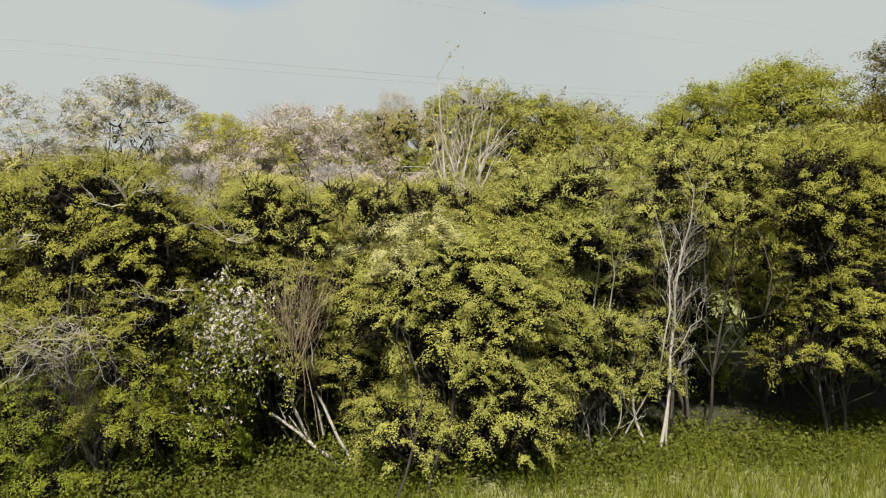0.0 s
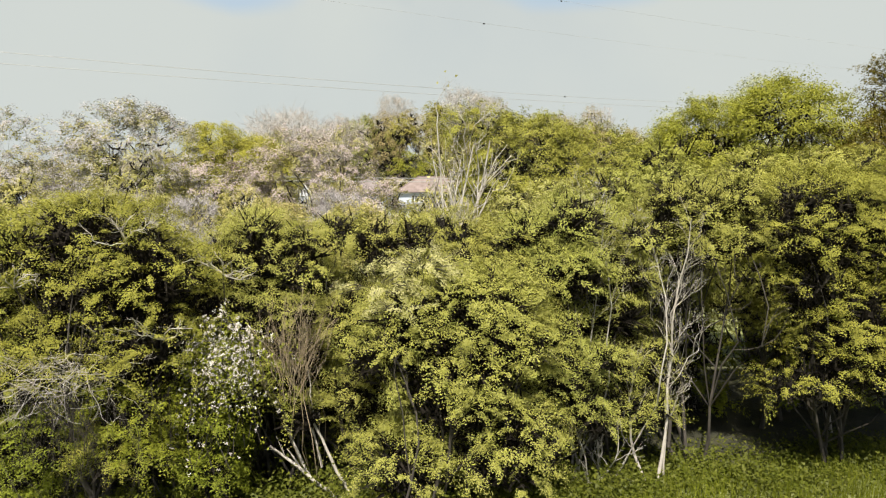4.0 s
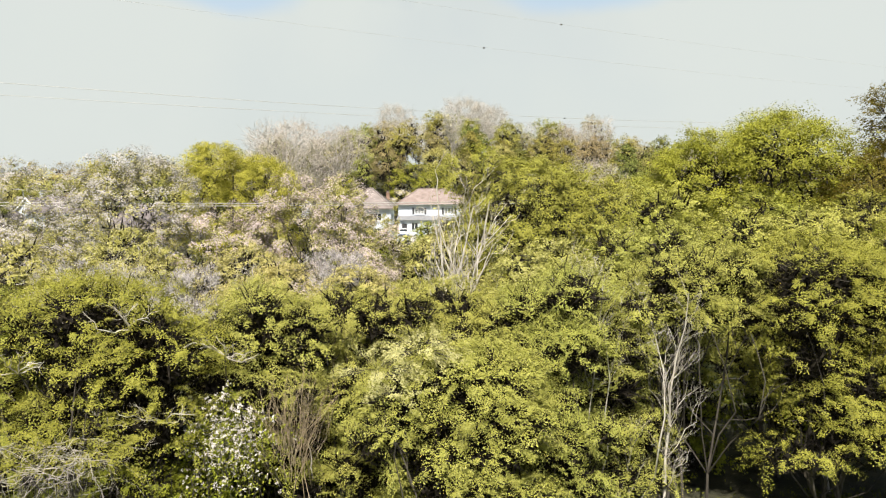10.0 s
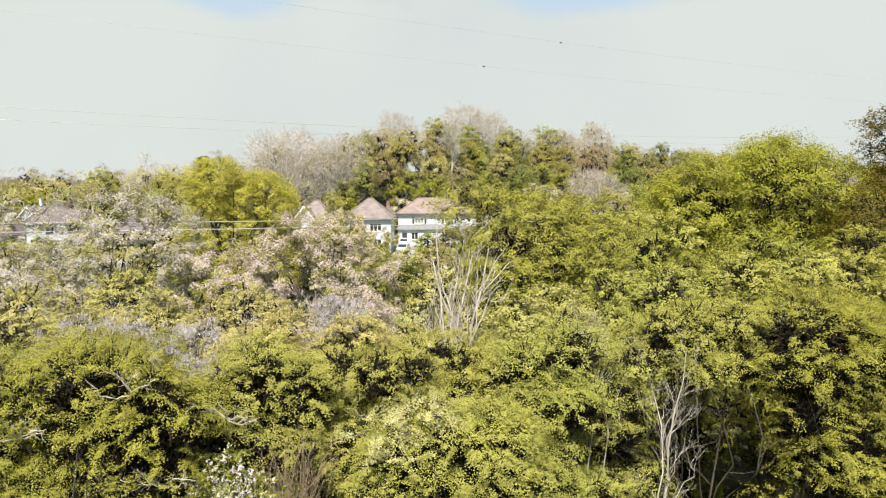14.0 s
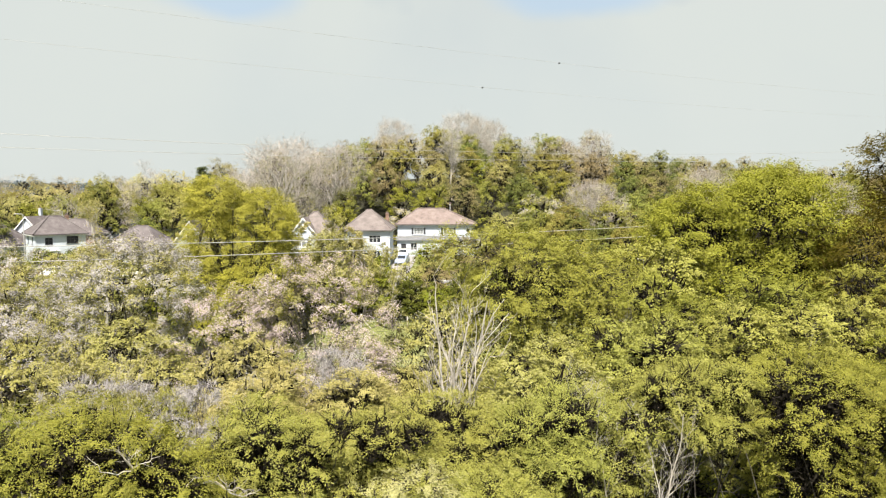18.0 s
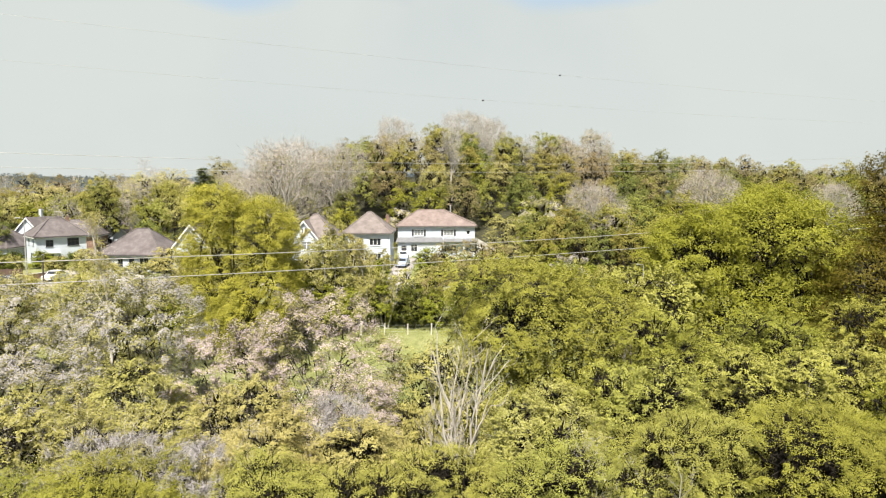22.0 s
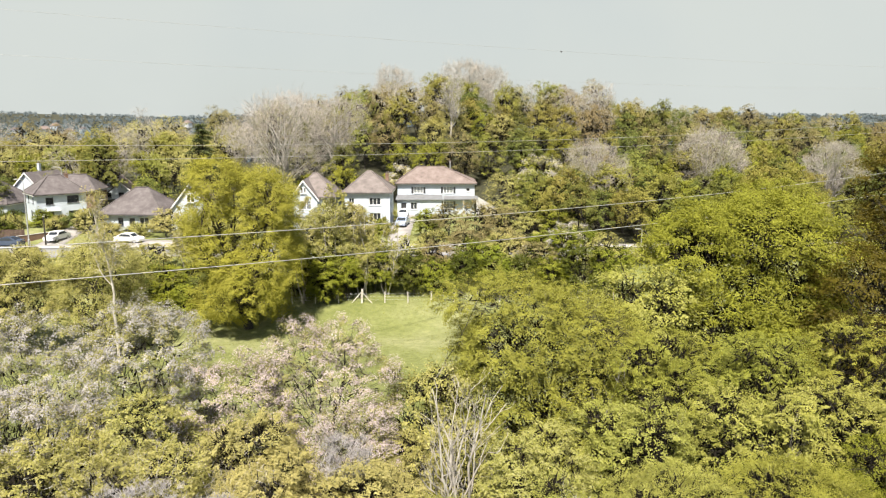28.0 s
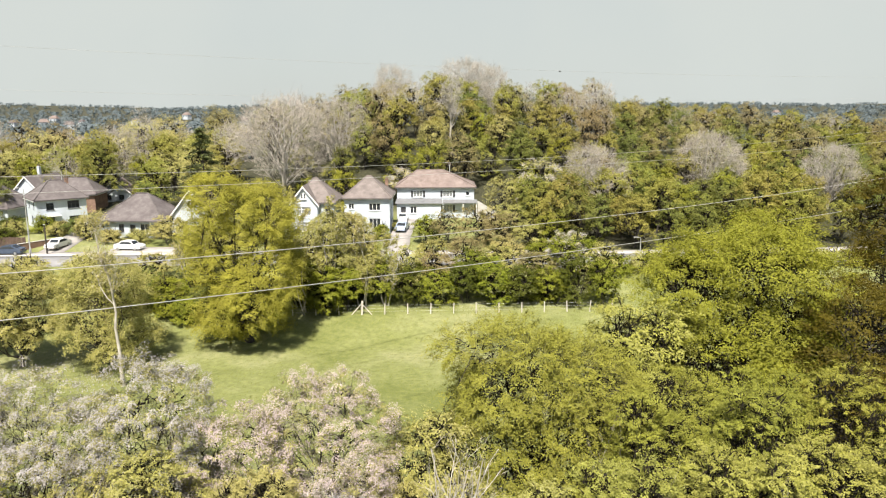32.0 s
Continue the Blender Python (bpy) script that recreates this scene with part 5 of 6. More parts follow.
one("d", 1, -72.5, 151, 1.15, 1.0, 40)
one("y", 0, -92, 160, 0.85, 1.0, 30)
one("d", 1, -88, 158, 0.7, 1.0, 0)
one("g", 2, -57, 140, 0.8, 1.0, 80)
one("y", 1, -63, 150, 0.75, 1.0, 80)
one("d", 0, -53, 128, 0.62, 1.0, 0)
one("y", 0, -18.5, 128, 0.8, 1.0, 140)
one("y", 1, -25, 134, 0.55, 1.0, 30)
wood(-34, 30, 144, 176, 34, "gyddgbgp", 0.7, 0.95, 5)
wood(-46, 40, 176, 226, 48, "ggbbnbgd", 0.88, 1.08, 6.5)
wood(40, 62, 176, 226, 14, "ggbbnbgd", 0.75, 0.95, 6.5)
wood(30, 110, 136, 186, 60, "ggybbbdd", 0.6, 0.86, 6.2)
wood(62, 150, 186, 236, 30, "gybbn", 0.62, 0.86, 9)
wood(14, 62, 105, 134, 56, "gddygdg", 0.5, 0.8, 3.8)
wood(62, 110, 105, 136, 26, "gddyg", 0.5, 0.8, 5)
wood(-130, -40, 150, 200, 46, "npnpygg", 0.7, 1.0, 6)
wood(-190, -58, 200, 300, 46, "gppnnb", 0.8, 1.15, 8)
wood(-150, -62, 198, 236, 34, "npnpb", 1.15, 1.4, 7)
wood(100, 170, 110, 190, 24, "ggybd", 0.7, 0.95, 9)
wood(-125, -78, 126, 150, 12, "gyd", 0.5, 0.7, 6)


def conifer(x, y, high, seed):
    rng = np.random.default_rng(seed)
    ob = thing("conifer_tree", (x, y, gz(x, y)), "tall dark conifer with tiered drooping boughs", "conifer")
    S = np.array([[[0, 0, -0.2], [0.05, 0, high * 0.5], [0, 0.05, high]]])
    part("trunk", tube_mesh("trunk", [(S, np.array([[0.28, 0.18, 0.03]]))], BARK, 7), ob)
    n = 110
    h = rng.uniform(0.12, 0.98, n) ** 0.85
    a = rng.uniform(0, 2 * np.pi, n)
    L = high * 0.40 * (1.05 - h) * rng.uniform(0.7, 1.15, n) + 0.3
    A = np.stack([np.zeros(n), np.zeros(n), h * high], -1)
    B = A + np.stack([np.cos(a) * L, np.sin(a) * L, -0.12 * L], -1)
    P = bent(rng, A, B, 0.04, 5)
    part("limb", tube_mesh("limb", [(P, np.full((n, 1), 0.05) * np.linspace(1, 0.3, 5)[None])], BARK, 4), ob)
    m = 7000
    k, s = rng.integers(0, n, m), rng.uniform(0.25, 1.0, m)[:, None]
    C = A[k] * (1 - s) + B[k] * s + rng.normal(0, 0.28, (m, 3)) * np.array([1, 1, 0.5])
    part("crown", mesh_of("crown", *leaves(rng, C, rng.normal(0, 0.4, C.shape) + np.array([0, 0, 1]), 0.24, 0.45), CONIFER), ob)
    return ob


conifer(-44.8, 133, 17.2, 301)
bare_tree("bare_tree", (2.5, 165.0, gz(2.5, 165.0)), "tall pale leafless tree with spreading limbs on the hill's top", "tree", 30.5 - gz(2.5, 165.0), 304, girth=0.34, counts=(16, 7, 5), bark=BARK_PALE, first=0.35, angle=0.6, up=0.5, lean=0.02, haze=2600, haze_size=(0.9, 0.02), group="woodland trees")

# woods of the far distance, low hills and scattered roofs
rf = np.random.default_rng(17)
nf = 7000
fy = 300 * (2500 / 300) ** rf.uniform(0, 1, nf)
fx = rf.uniform(-0.8, 0.8, nf) * fy
size = rf.uniform(3.0, 6.0, nf)
clear = np.sin(fx / 75.0) * np.sin(fy / 110.0) > 0.7
fx, fy, size = fx[~clear], fy[~clear], size[~clear]
per_t = 30
c0 = np.stack([fx, fy, ground_z(fx, fy) + size * 0.6], -1)
d = unit(rf.normal(0, 1, (len(fx), per_t, 3)) + np.array([0, -0.3, 0.3]))
C = (c0[:, None] + d * (size[:, None, None] * np.array([0.85, 0.85, 0.8]) * rf.uniform(0.6, 1.05, (len(fx), per_t, 1)))).reshape(-1, 3)
Nn = (d + np.array([0, 0, 0.4]) + rf.normal(0, 0.3, d.shape)).reshape(-1, 3)
V, F = leaves(rf, C, Nn, 1.0, 0.8, 0.1)
ctr = np.repeat(C, 3, axis=0)
V = ctr + (V - ctr) * np.repeat(np.repeat(size, per_t), 3)[:, None] * 0.28
tagged(new("far_wood", mesh_of("far_wood", V, F, FAR_HAZE_LEAF)), "woods on the distant low hills, haze blue mixed into the leaf colour", "woodland", kind="stuff")

# ---- houses ----
def window(parent, m, w, h, mat=PVC, bars=2, cross=0.0, thick=0.28, shutter=None, glass=GLASS):
    """A window in an opening w x h whose lower left outer corner is at m: frame, panes, sill."""
    f = 0.07
    bm = bmesh.new()
    rings = [[bm.verts.new((x, y, z)) for x, z in loop] for y in (0.08, 0.16)
             for loop in (((0, 0), (w, 0), (w, h), (0, h)), ((f, f), (w - f, f), (w - f, h - f), (f, h - f)))]
    for a, b in ((0, 1), (1, 3), (3, 2), (2, 0)):
        for i in range(4):
            j = (i + 1) % 4
            bm.faces.new([rings[a][i], rings[a][j], rings[b][j], rings[b][i]])
    xs_ = [w * i / bars for i in range(1, bars)]
    win = part("window", (bm, mat), parent, at=m)
    for x in xs_:
        part("glazing_bar", (boxes((x - f / 2, 0.085, f, x + f / 2, 0.155, h - f)), mat), win)
    if cross:
        part("glazing_bar", (boxes((f, 0.09, h * cross - f / 2, w - f, 0.15, h * cross + f / 2)), mat), win)
    edges = [f] + xs_ + [w - f]
    for a, b in zip(edges[:-1], edges[1:]):
        part("pane", (boxes((a, 0.115, f, b, 0.125, h - f)), glass), win)
    part("sill", (boxes((-0.08, -0.10, -0.08, w + 0.08, 0.10, -0.004), bevel=0.01), mat), win)
    if shutter:
        for x0 in (-0.42, w + 0.06):
            part("shutter", (boxes((x0, -0.06, 0, x0 + 0.36, -0.004, h), bevel=0.01), shutter), win)
    return win


def facade(house_ob, m, width, height, holes, mat=RENDER_WHITE, thick=0.28, below=0.0, name="wall"):
    """A wall with openings cut through: holes are (x0, z0, w, h, kind, ...). Windows and doors are set into them."""
    xs_ = sorted({0.0, width, *[h[0] for h in holes], *[h[0] + h[2] for h in holes]})
    zs_ = sorted({-below, height, *[h[1] for h in holes], *[h[1] + h[3] for h in holes]})
    bm = bmesh.new()
    for x0, x1 in zip(xs_[:-1], xs_[1:]):
        run = None
        for z0, z1 in zip(zs_[:-1], zs_[1:]):
            cx, cz = (x0 + x1) / 2, (z0 + z1) / 2
            cut = any(h[0] < cx < h[0] + h[2] and h[1] < cz < h[1] + h[3] for h in holes)
            if cut:
                if run:
                    box(bm, x0, 0, run[0], x1, thick, run[1])
                run = None
            else:
                run = (run[0], z1) if run else (z0, z1)
        if run:
            box(bm, x0, 0, run[0], x1, thick, run[1])
    bmesh.ops.remove_doubles(bm, verts=bm.verts, dist=0.0005)
    w = part(name, (bm, mat), house_ob, at=m)
    for x0, z0, ww, hh, kind, *rest in holes:
        at = m @ Matrix.Translation((x0, 0, z0))
        opt = rest[0] if rest else {}
        if kind == "window":
            window(house_ob, at, ww, hh, **opt)
        elif kind == "door":
            d = part("door", (boxes((0.05, 0.10, 0.02, ww - 0.05, 0.16, hh - 0.05), (0.2, 0.07, hh * 0.55, ww - 0.2, 0.10, hh - 0.25), (0.2, 0.07, 0.25, ww - 0.2, 0.10, hh * 0.45)), opt.get("mat", DARK_FRAME)), house_ob, at=at)
            part("door_handle", (boxes((ww - 0.22, 0.02, hh * 0.48, ww - 0.14, 0.07, hh * 0.54), bevel=0.01), STEEL), d)
    return w


def shell(house_ob, x0, x1, y0, y1, height, front, left=(), right=(), below=0.8, mat=RENDER_WHITE):
    """Four walls; front faces -y. The side walls butt between front and back."""
    t = 0.28
    facade(house_ob, pose(x0, y0, 0), x1 - x0, height, list(front), mat, t, below)
    facade(house_ob, pose(x1, y1, 0, 0, 0, 180), x1 - x0, height, [], mat, t, below)
    facade(house_ob, pose(x0, y1 - t, 0, 0, 0, -90), y1 - y0 - 2 * t, height, list(left), mat, t, below)
    facade(house_ob, pose(x1, y0 + t, 0, 0, 0, 90), y1 - y0 - 2 * t, height, list(right), mat, t, below)


def solid(bm, corners, faces, down=0.14):
    """A roof skin with thickness."""
    v = [bm.verts.new(c) for c in corners]
    u = [bm.verts.new((c[0], c[1], c[2] - down)) for c in corners]
    rim = {}
    for f in faces:
        bm.faces.new([v[i] for i in f])
        bm.faces.new([u[i] for i in reversed(f)])
        for a, b in zip(f, f[1:] + f[:1]):
            rim[(a, b)] = True
    for a, b in rim:
        if (b, a) not in rim:
            bm.faces.new([v[b], v[a], u[a], u[b]])
    return bm


def hip_roof(house_ob, x0, x1, y0, y1, z, rise, mat, over=0.42, ridge=None, courses=True):
    """A hipped roof; ridge: (xa, xb, y) of its top."""
    xa, xb, yr = ridge or (x0 + (y1 - y0) / 2, x1 - (y1 - y0) / 2, (y0 + y1) / 2)
    if xa > xb:
        xa = xb = (x0 + x1) / 2
    X0, X1, Y0, Y1 = x0 - over, x1 + over, y0 - over, y1 + over
    c = [(X0, Y0, z), (X1, Y0, z), (X1, Y1, z), (X0, Y1, z), (xa, yr, z + rise), (xb + 0.02, yr, z + rise)]
    r = part("roof", (solid(bmesh.new(), c, [(0, 1, 5, 4), (1, 2, 5), (2, 3, 4, 5), (3, 0, 4)]), mat), house_ob)
    part("fascia", (boxes((X0 + 0.05, Y0 + 0.03, z - 0.30, X1 - 0.05, Y0 + 0.07, z - 0.15), (X0 + 0.05, Y1 - 0.07, z - 0.30, X1 - 0.05, Y1 - 0.03, z - 0.15),
                          (X0 + 0.03, Y0 + 0.08, z - 0.30, X0 + 0.07, Y1 - 0.08, z - 0.15), (X1 - 0.07, Y0 + 0.08, z - 0.30, X1 - 0.03, Y1 - 0.08, z - 0.15)), PVC), house_ob)
    part("gutter", (boxes((X0, Y0 - 0.09, z - 0.22, X1, Y0 + 0.01, z - 0.12), bevel=0.02), DARK_FRAME), house_ob)
    hips = [((X0, Y0, z), (xa, yr, z + rise)), ((X1, Y0, z), (xb, yr, z + rise)), ((X1, Y1, z), (xb, yr, z + rise)), ((X0, Y1, z), (xa, yr, z + rise))]
    if xb - xa > 0.2:
        hips.append(((xa, yr, z + rise), (xb, yr, z + rise)))
    for a, b in hips:
        P = np.linspace(a, b, 6)[None] + np.array([0, 0, 0.02])
        part("ridge_tile", tube_mesh("ridge_tile", [(P, np.full((1, 6), 0.11))], mat, 6), r)
    return r


def gable_roof(house_ob, x0, x1, y0, y1, z, rise, mat, over=0.35):
    """Ridge along y."""
    xm = (x0 + x1) / 2
    s = rise / ((x1 - x0) / 2)
    c = [(x0 - over, y0 - over, z - over * s), (xm, y0 - over, z + rise), (x1 + over, y0 - over, z - over * s), (x0 - over, y1 + over, z - over * s), (xm, y1 + over, z + rise), (x1 + over, y1 + over, z - over * s)]
    r = part("roof", (solid(bmesh.new(), c, [(0, 1, 4, 3), (1, 2, 5, 4)]), mat), house_ob)
    bm = bmesh.new()
    for a, b in (((x0 - over, z - over * s), (xm, z + rise)), ((xm, z + rise), (x1 + over, z - over * s))):
        v = [bm.verts.new((p[0], y, p[1] + dz)) for y in (y0 - over - 0.05, y0 - over - 0.006) for p in (a, b) for dz in (-0.32, -0.02)]
        for f in ((0, 2, 3, 1), (4, 5, 7, 6), (0, 1, 5, 4), (2, 6, 7, 3), (1, 3, 7, 5), (0, 4, 6, 2)):
            bm.faces.new([v[i] for i in f])
    part("bargeboard", (bm, PVC), r)
    return r


def gable_wall(house_ob, x0, x1, y, z, rise, mat=RENDER_WHITE, thick=0.28):
    bm = bmesh.new()
    v = [bm.verts.new(c) for yy in (y, y + thick) for c in ((x0, yy, z), (x1, yy, z), ((x0 + x1) / 2, yy, z + rise - 0.15))]
    for f in ((0, 1, 2), (5, 4, 3), (0, 3, 4, 1), (1, 4, 5, 2), (2, 5, 3, 0)):
        bm.faces.new([v[i] for i in f])
    part("gable", (bm, mat), house_ob)


def chimney(house_ob, x, y, z0, z1, mat=BRICK, w=0.55):
    c = part("chimney", (boxes((x - w / 2, y - w / 2, z0, x + w / 2, y + w / 2, z1), (x - w / 2 - 0.06, y - w / 2 - 0.06, z1 + 0.002, x + w / 2 + 0.06, y + w / 2 + 0.06, z1 + 0.14), bevel=0.015), mat), house_ob)
    for dx in (-0.13, 0.13):
        P = np.array([[[x + dx, y, z1 + 0.12], [x + dx, y, z1 + 0.5]]])
        part("chimney_pot", tube_mesh("chimney_pot", [(P, np.array([[0.11, 0.09]]))], TILE_RED, 8), c)


# long two-storey house with a hipped red roof and a lead-topped ground floor bay
zA = 1.15
A_ = thing("house", (-1.1, 131.5, zA), "white rendered two-storey house with a red hipped roof", "house")
DK = {"mat": PVC, "bars": 3, "cross": 0.7, "shutter": DARK_FRAME, "glass": NET}
shell(A_, -7.0, 7.0, -3.6, 4.2, 5.55,
      [(2.95, 3.75, 1.7, 1.15, "window", DK), (8.3, 3.75, 1.8, 1.15, "window", DK), (12.45, 4.0, 0.7, 0.75, "window", {"bars": 1}),
       (8.3, 1.0, 1.8, 1.3, "window", DK)], left=[(3.0, 3.8, 1.2, 1.1, "window"), (4.5, 0.9, 1.3, 1.3, "window")], right=[(2.5, 3.8, 1.2, 1.1, "window")])
hip_roof(A_, -7.0, 7.0, -3.6, 4.2, 5.62, 2.75, TILE_RED, ridge=(-3.4, 1.4, 0.3))
facade(A_, pose(-7.0, -5.0, 0), 8.0, 2.75, [(0.7, 0.02, 0.95, 2.1, "door"), (2.4, 0.95, 1.2, 1.3, "window", {"bars": 2, "mat": PVC})], below=0.8, name="bay_wall")
facade(A_, pose(-7.0, -3.62, 0, 0, 0, -90), 1.08, 2.75, [], below=0.8, name="bay_wall")
facade(A_, pose(1.0, -4.7, 0, 0, 0, 90), 1.08, 2.75, [], below=0.8, name="bay_wall")
bm = solid(bmesh.new(), [(-7.3, -5.35, 2.78), (1.3, -5.35, 2.78), (1.1, -3.63, 3.5), (-7.1, -3.63, 3.5)], [(0, 1, 2, 3)], 0.1)
part("bay_roof", (bm, LEAD), A_)
bm = solid(bmesh.new(), [(1.35, -4.7, 2.78), (7.6, -4.7, 2.78), (7.5, -3.63, 3.3), (1.35, -3.63, 3.3)], [(0, 1, 2, 3)], 0.1)
part("porch_roof", (bm, LEAD), A_)
for x in (4.9, 7.35):
    part("porch_post", (boxes((x, -4.6, -0.8, x + 0.16, -4.44, 2.68), bevel=0.015), PVC), A_)
chimney(A_, 2.6, 2.3, 6.4, 9.0, STEEL, 0.16)
for i in range(7):
    part("step", (boxes((7.4, -3.4 + i * 0.32, -1.0, 9.4, -3.08 + i * 0.32, 0.2 + i * 0.18)), DRIVE), A_)

# square house with a tall pyramid roof
zB = 0.35
B_ = thing("house", (-12.2, 118.6, zB), "white rendered square house with a brown pyramid roof", "house")
TRI = {"bars": 3, "mat": PVC}
shell(B_, -3.7, 3.7, -4.2, 4.2, 5.95,
      [(4.0, 3.9, 1.9, 1.2, "window", TRI), (4.0, 1.0, 1.9, 1.6, "window", TRI), (0.7, 4.1, 0.9, 0.95, "window", {"bars": 2}), (0.5, 0.9, 1.2, 1.4, "window")],
      right=[(3.0, 0.02, 1.0, 2.1, "door"), (4.8, 1.0, 1.0, 1.2, "window"), (3.2, 3.9, 1.0, 1.1, "window")], left=[(3.0, 3.9, 1.0, 1.1, "window")])
hip_roof(B_, -3.7, 3.7, -4.2, 4.2, 6.0, 3.2, TILE_ROSE, ridge=(-0.3, 0.3, 0))
chimney(B_, 2.7, 3.4, 6.6, 8.3, BRICK)

# gabled house with stacked bay windows
zC = 0.3
C_ = thing("house", (-20.6, 118.0, zC), "white gabled house with stacked bay windows", "house")
shell(C_, -3.7, 3.0, -3.6, 4.4, 5.3, [(5.2, 3.5, 1.0, 1.3, "window"), (5.1, 0.9, 1.2, 1.4, "window")], left=[(3, 3.6, 1, 1.1, "window")], right=[(3, 3.6, 1, 1.1, "window")])
hip_roof(C_, -3.7, 3.0, -3.6, 4.4, 5.35, 3.6, TILE_ROSE, ridge=(-0.9, -0.3, 0.4))
facade(C_, pose(-3.9, -4.8, 0), 4.4, 5.3, [(1.05, 3.35, 2.3, 1.35, "window", {"bars": 3, "cross": 0.68, "glass": NET}), (0.95, 0.75, 2.5, 1.5, "window", {"bars": 3, "cross": 0.68, "glass": NET})], below=0.8, name="bay_wall")
facade(C_, pose(-3.9, -3.62, 0, 0, 0, -90), 0.9, 5.3, [], below=0.8, name="bay_wall")
facade(C_, pose(0.5, -4.52, 0, 0, 0, 90), 0.9, 5.3, [], below=0.8, name="bay_wall")
gable_wall(C_, -3.9, 0.5, -4.8, 5.304, 2.75)
gable_roof(C_, -3.9, 0.5, -4.8, -0.6, 5.36, 2.8, TILE_ROSE)
for dx in (-0.42, 0.06):
    window(C_, pose(-1.7 + dx, -4.93, 6.0), 0.36, 0.95, bars=1)
part("string_course", (boxes((-3.98, -4.87, 2.85, 0.58, -4.803, 3.0)), PVC), C_)

# house with a dark hipped roof set end-on to the road
zW = 0.05
W_ = thing("house", (-69.0, 125.6, zW), "white rendered house with a dark brown hipped roof", "house", turn=42)
DKW = {"bars": 2, "mat": DARK_FRAME, "cross": 0.6}
shell(W_, -4.0, 4.0, -3.6, 3.6, 5.25, [(1.5, 3.45, 1.2, 1.2, "window", DKW), (4.9, 3.55, 1.9, 1.3, "window", dict(DKW, bars=3)), (5.0, 0.8, 1.8, 1.35, "window", dict(DKW, bars=3)), (1.6, 0.02, 1.1, 2.2, "door")],
      left=[(1.2, 3.6, 0.8, 1.2, "window", DKW), (4.4, 3.6, 0.8, 1.2, "window", DKW), (2.6, 0.9, 1.1, 1.4, "window", DKW)])
hip_roof(W_, -4.0, 4.0, -3.6, 3.6, 5.3, 3.0, TILE_BROWN, ridge=(-1.0, 1.0, 0))
chimney(W_, 2.6, 2.6, 5.9, 8.2, BRICK)
part("porch_hood", (boxes((-2.8, -4.5, 2.35, -0.4, -3.603, 2.5), bevel=0.02), PVC), W_)

# low bungalow with a broad tiled roof
G_ = thing("bungalow", (-49.4, 115.8, 0.35), "white bungalow with a broad brown tiled roof", "bungalow", turn=-6)
shell(G_, -5.2, 5.2, -3.9, 3.9, 2.7, [(3.0, 0.8, 0.9, 1.3, "window", {"mat": DARK_FRAME}), (6.6, 0.6, 1.6, 1.6, "window"), (4.9, 0.02, 0.95, 2.05, "door")], left=[(3, 0.9, 1.2, 1.2, "window")])
hip_roof(G_, -5.2, 5.2, -3.9, 3.9, 2.75, 3.9, TILE_BROWN, over=0.5, ridge=(-1.0, 1.0, 0.2))
part("flat_dormer", (boxes((-5.0, 0.4, 2.8, -1.6, 3.6, 4.6)), TILE_BROWN), G_)

# chalet house with a steep white gable
D_ = thing("house", (-40.6, 117.2, 0.4), "white chalet house with a steep gable", "house")
shell(D_, -3.3, 3.3, -3.8, 3.8, 3.3, [(1.0, 0.9, 1.6, 1.4, "window"), (4.2, 0.02, 0.95, 2.1, "door")])
gable_wall(D_, -3.3, 3.3, -3.8, 3.304, 4.0)
gable_wall(D_, -3.3, 3.3, 3.52, 3.304, 4.0)
gable_roof(D_, -3.3, 3.3, -3.8, 3.8, 3.4, 4.1, TILE_BROWN)
window(D_, pose(-0.6, -3.93, 4.4), 1.2, 1.3, bars=2)

# houses further back on the left
E_ = thing("house", (-81.5, 144.0, -1.2), "house with brown tiled roof and white gable end", "house", turn=-14)
shell(E_, -3.6, 3.6, -4.2, 4.2, 5.6, [(1.2, 3.4, 1.5, 1.2, "window", DKW), (4.2, 1.0, 1.5, 1.3, "window", DKW)])
gable_wall(E_, -3.6, 3.6, -4.2, 5.604, 3.3)
gable_wall(E_, -3.6, 3.6, 3.92, 5.604, 3.3)
gable_roof(E_, -3.6, 3.6, -4.2, 4.2, 5.7, 3.4, TILE_BROWN)
chimney(E_, -2.0, 1.5, 7.0, 10.4, RENDER_WHITE)
F_ = thing("house", (-74.0, 143.5, -1.0), "brown brick house with a tiled gabled roof", "house", turn=8)
shell(F_, -4.2, 4.2, -3.8, 3.8, 5.2, [(1.4, 3.3, 1.2, 1.2, "window", DKW), (5.4, 3.3, 1.2, 1.2, "window", DKW)], mat=BRICK)
hip_roof(F_, -4.2, 4.2, -3.8, 3.8, 5.25, 3.0, TILE_BROWN, ridge=(-1.6, 1.6, 0))
H_ = thing("house", (-88.5, 136.0, -0.4), "low house with a large brown tiled roof", "house", turn=-4)
shell(H_, -7.5, 7.5, -4.4, 4.4, 2.9, [(3, 0.9, 1.6, 1.2, "window"), (9.5, 0.9, 1.6, 1.2, "window")])
hip_roof(H_, -7.5, 7.5, -4.4, 4.4, 2.95, 4.0, TILE_BROWN, ridge=(-3.5, 3.5, 0))
window(H_, pose(1.8, -2.95, 4.55, -48, 0, 0), 1.0, 0.9, bars=1)
K_ = thing("house", (-71.5, 156.0, -1.4), "small white house with red tiled roof", "house", turn=12)
shell(K_, -3.0, 3.0, -3.6, 3.6, 4.6, [(1.0, 3.0, 1.1, 1.1, "window", DKW), (3.6, 3.0, 1.1, 1.1, "window", DKW)])
gable_wall(K_, -3.0, 3.0, -3.6, 4.604, 2.6)
gable_wall(K_, -3.0, 3.0, 3.32, 4.604, 2.6)
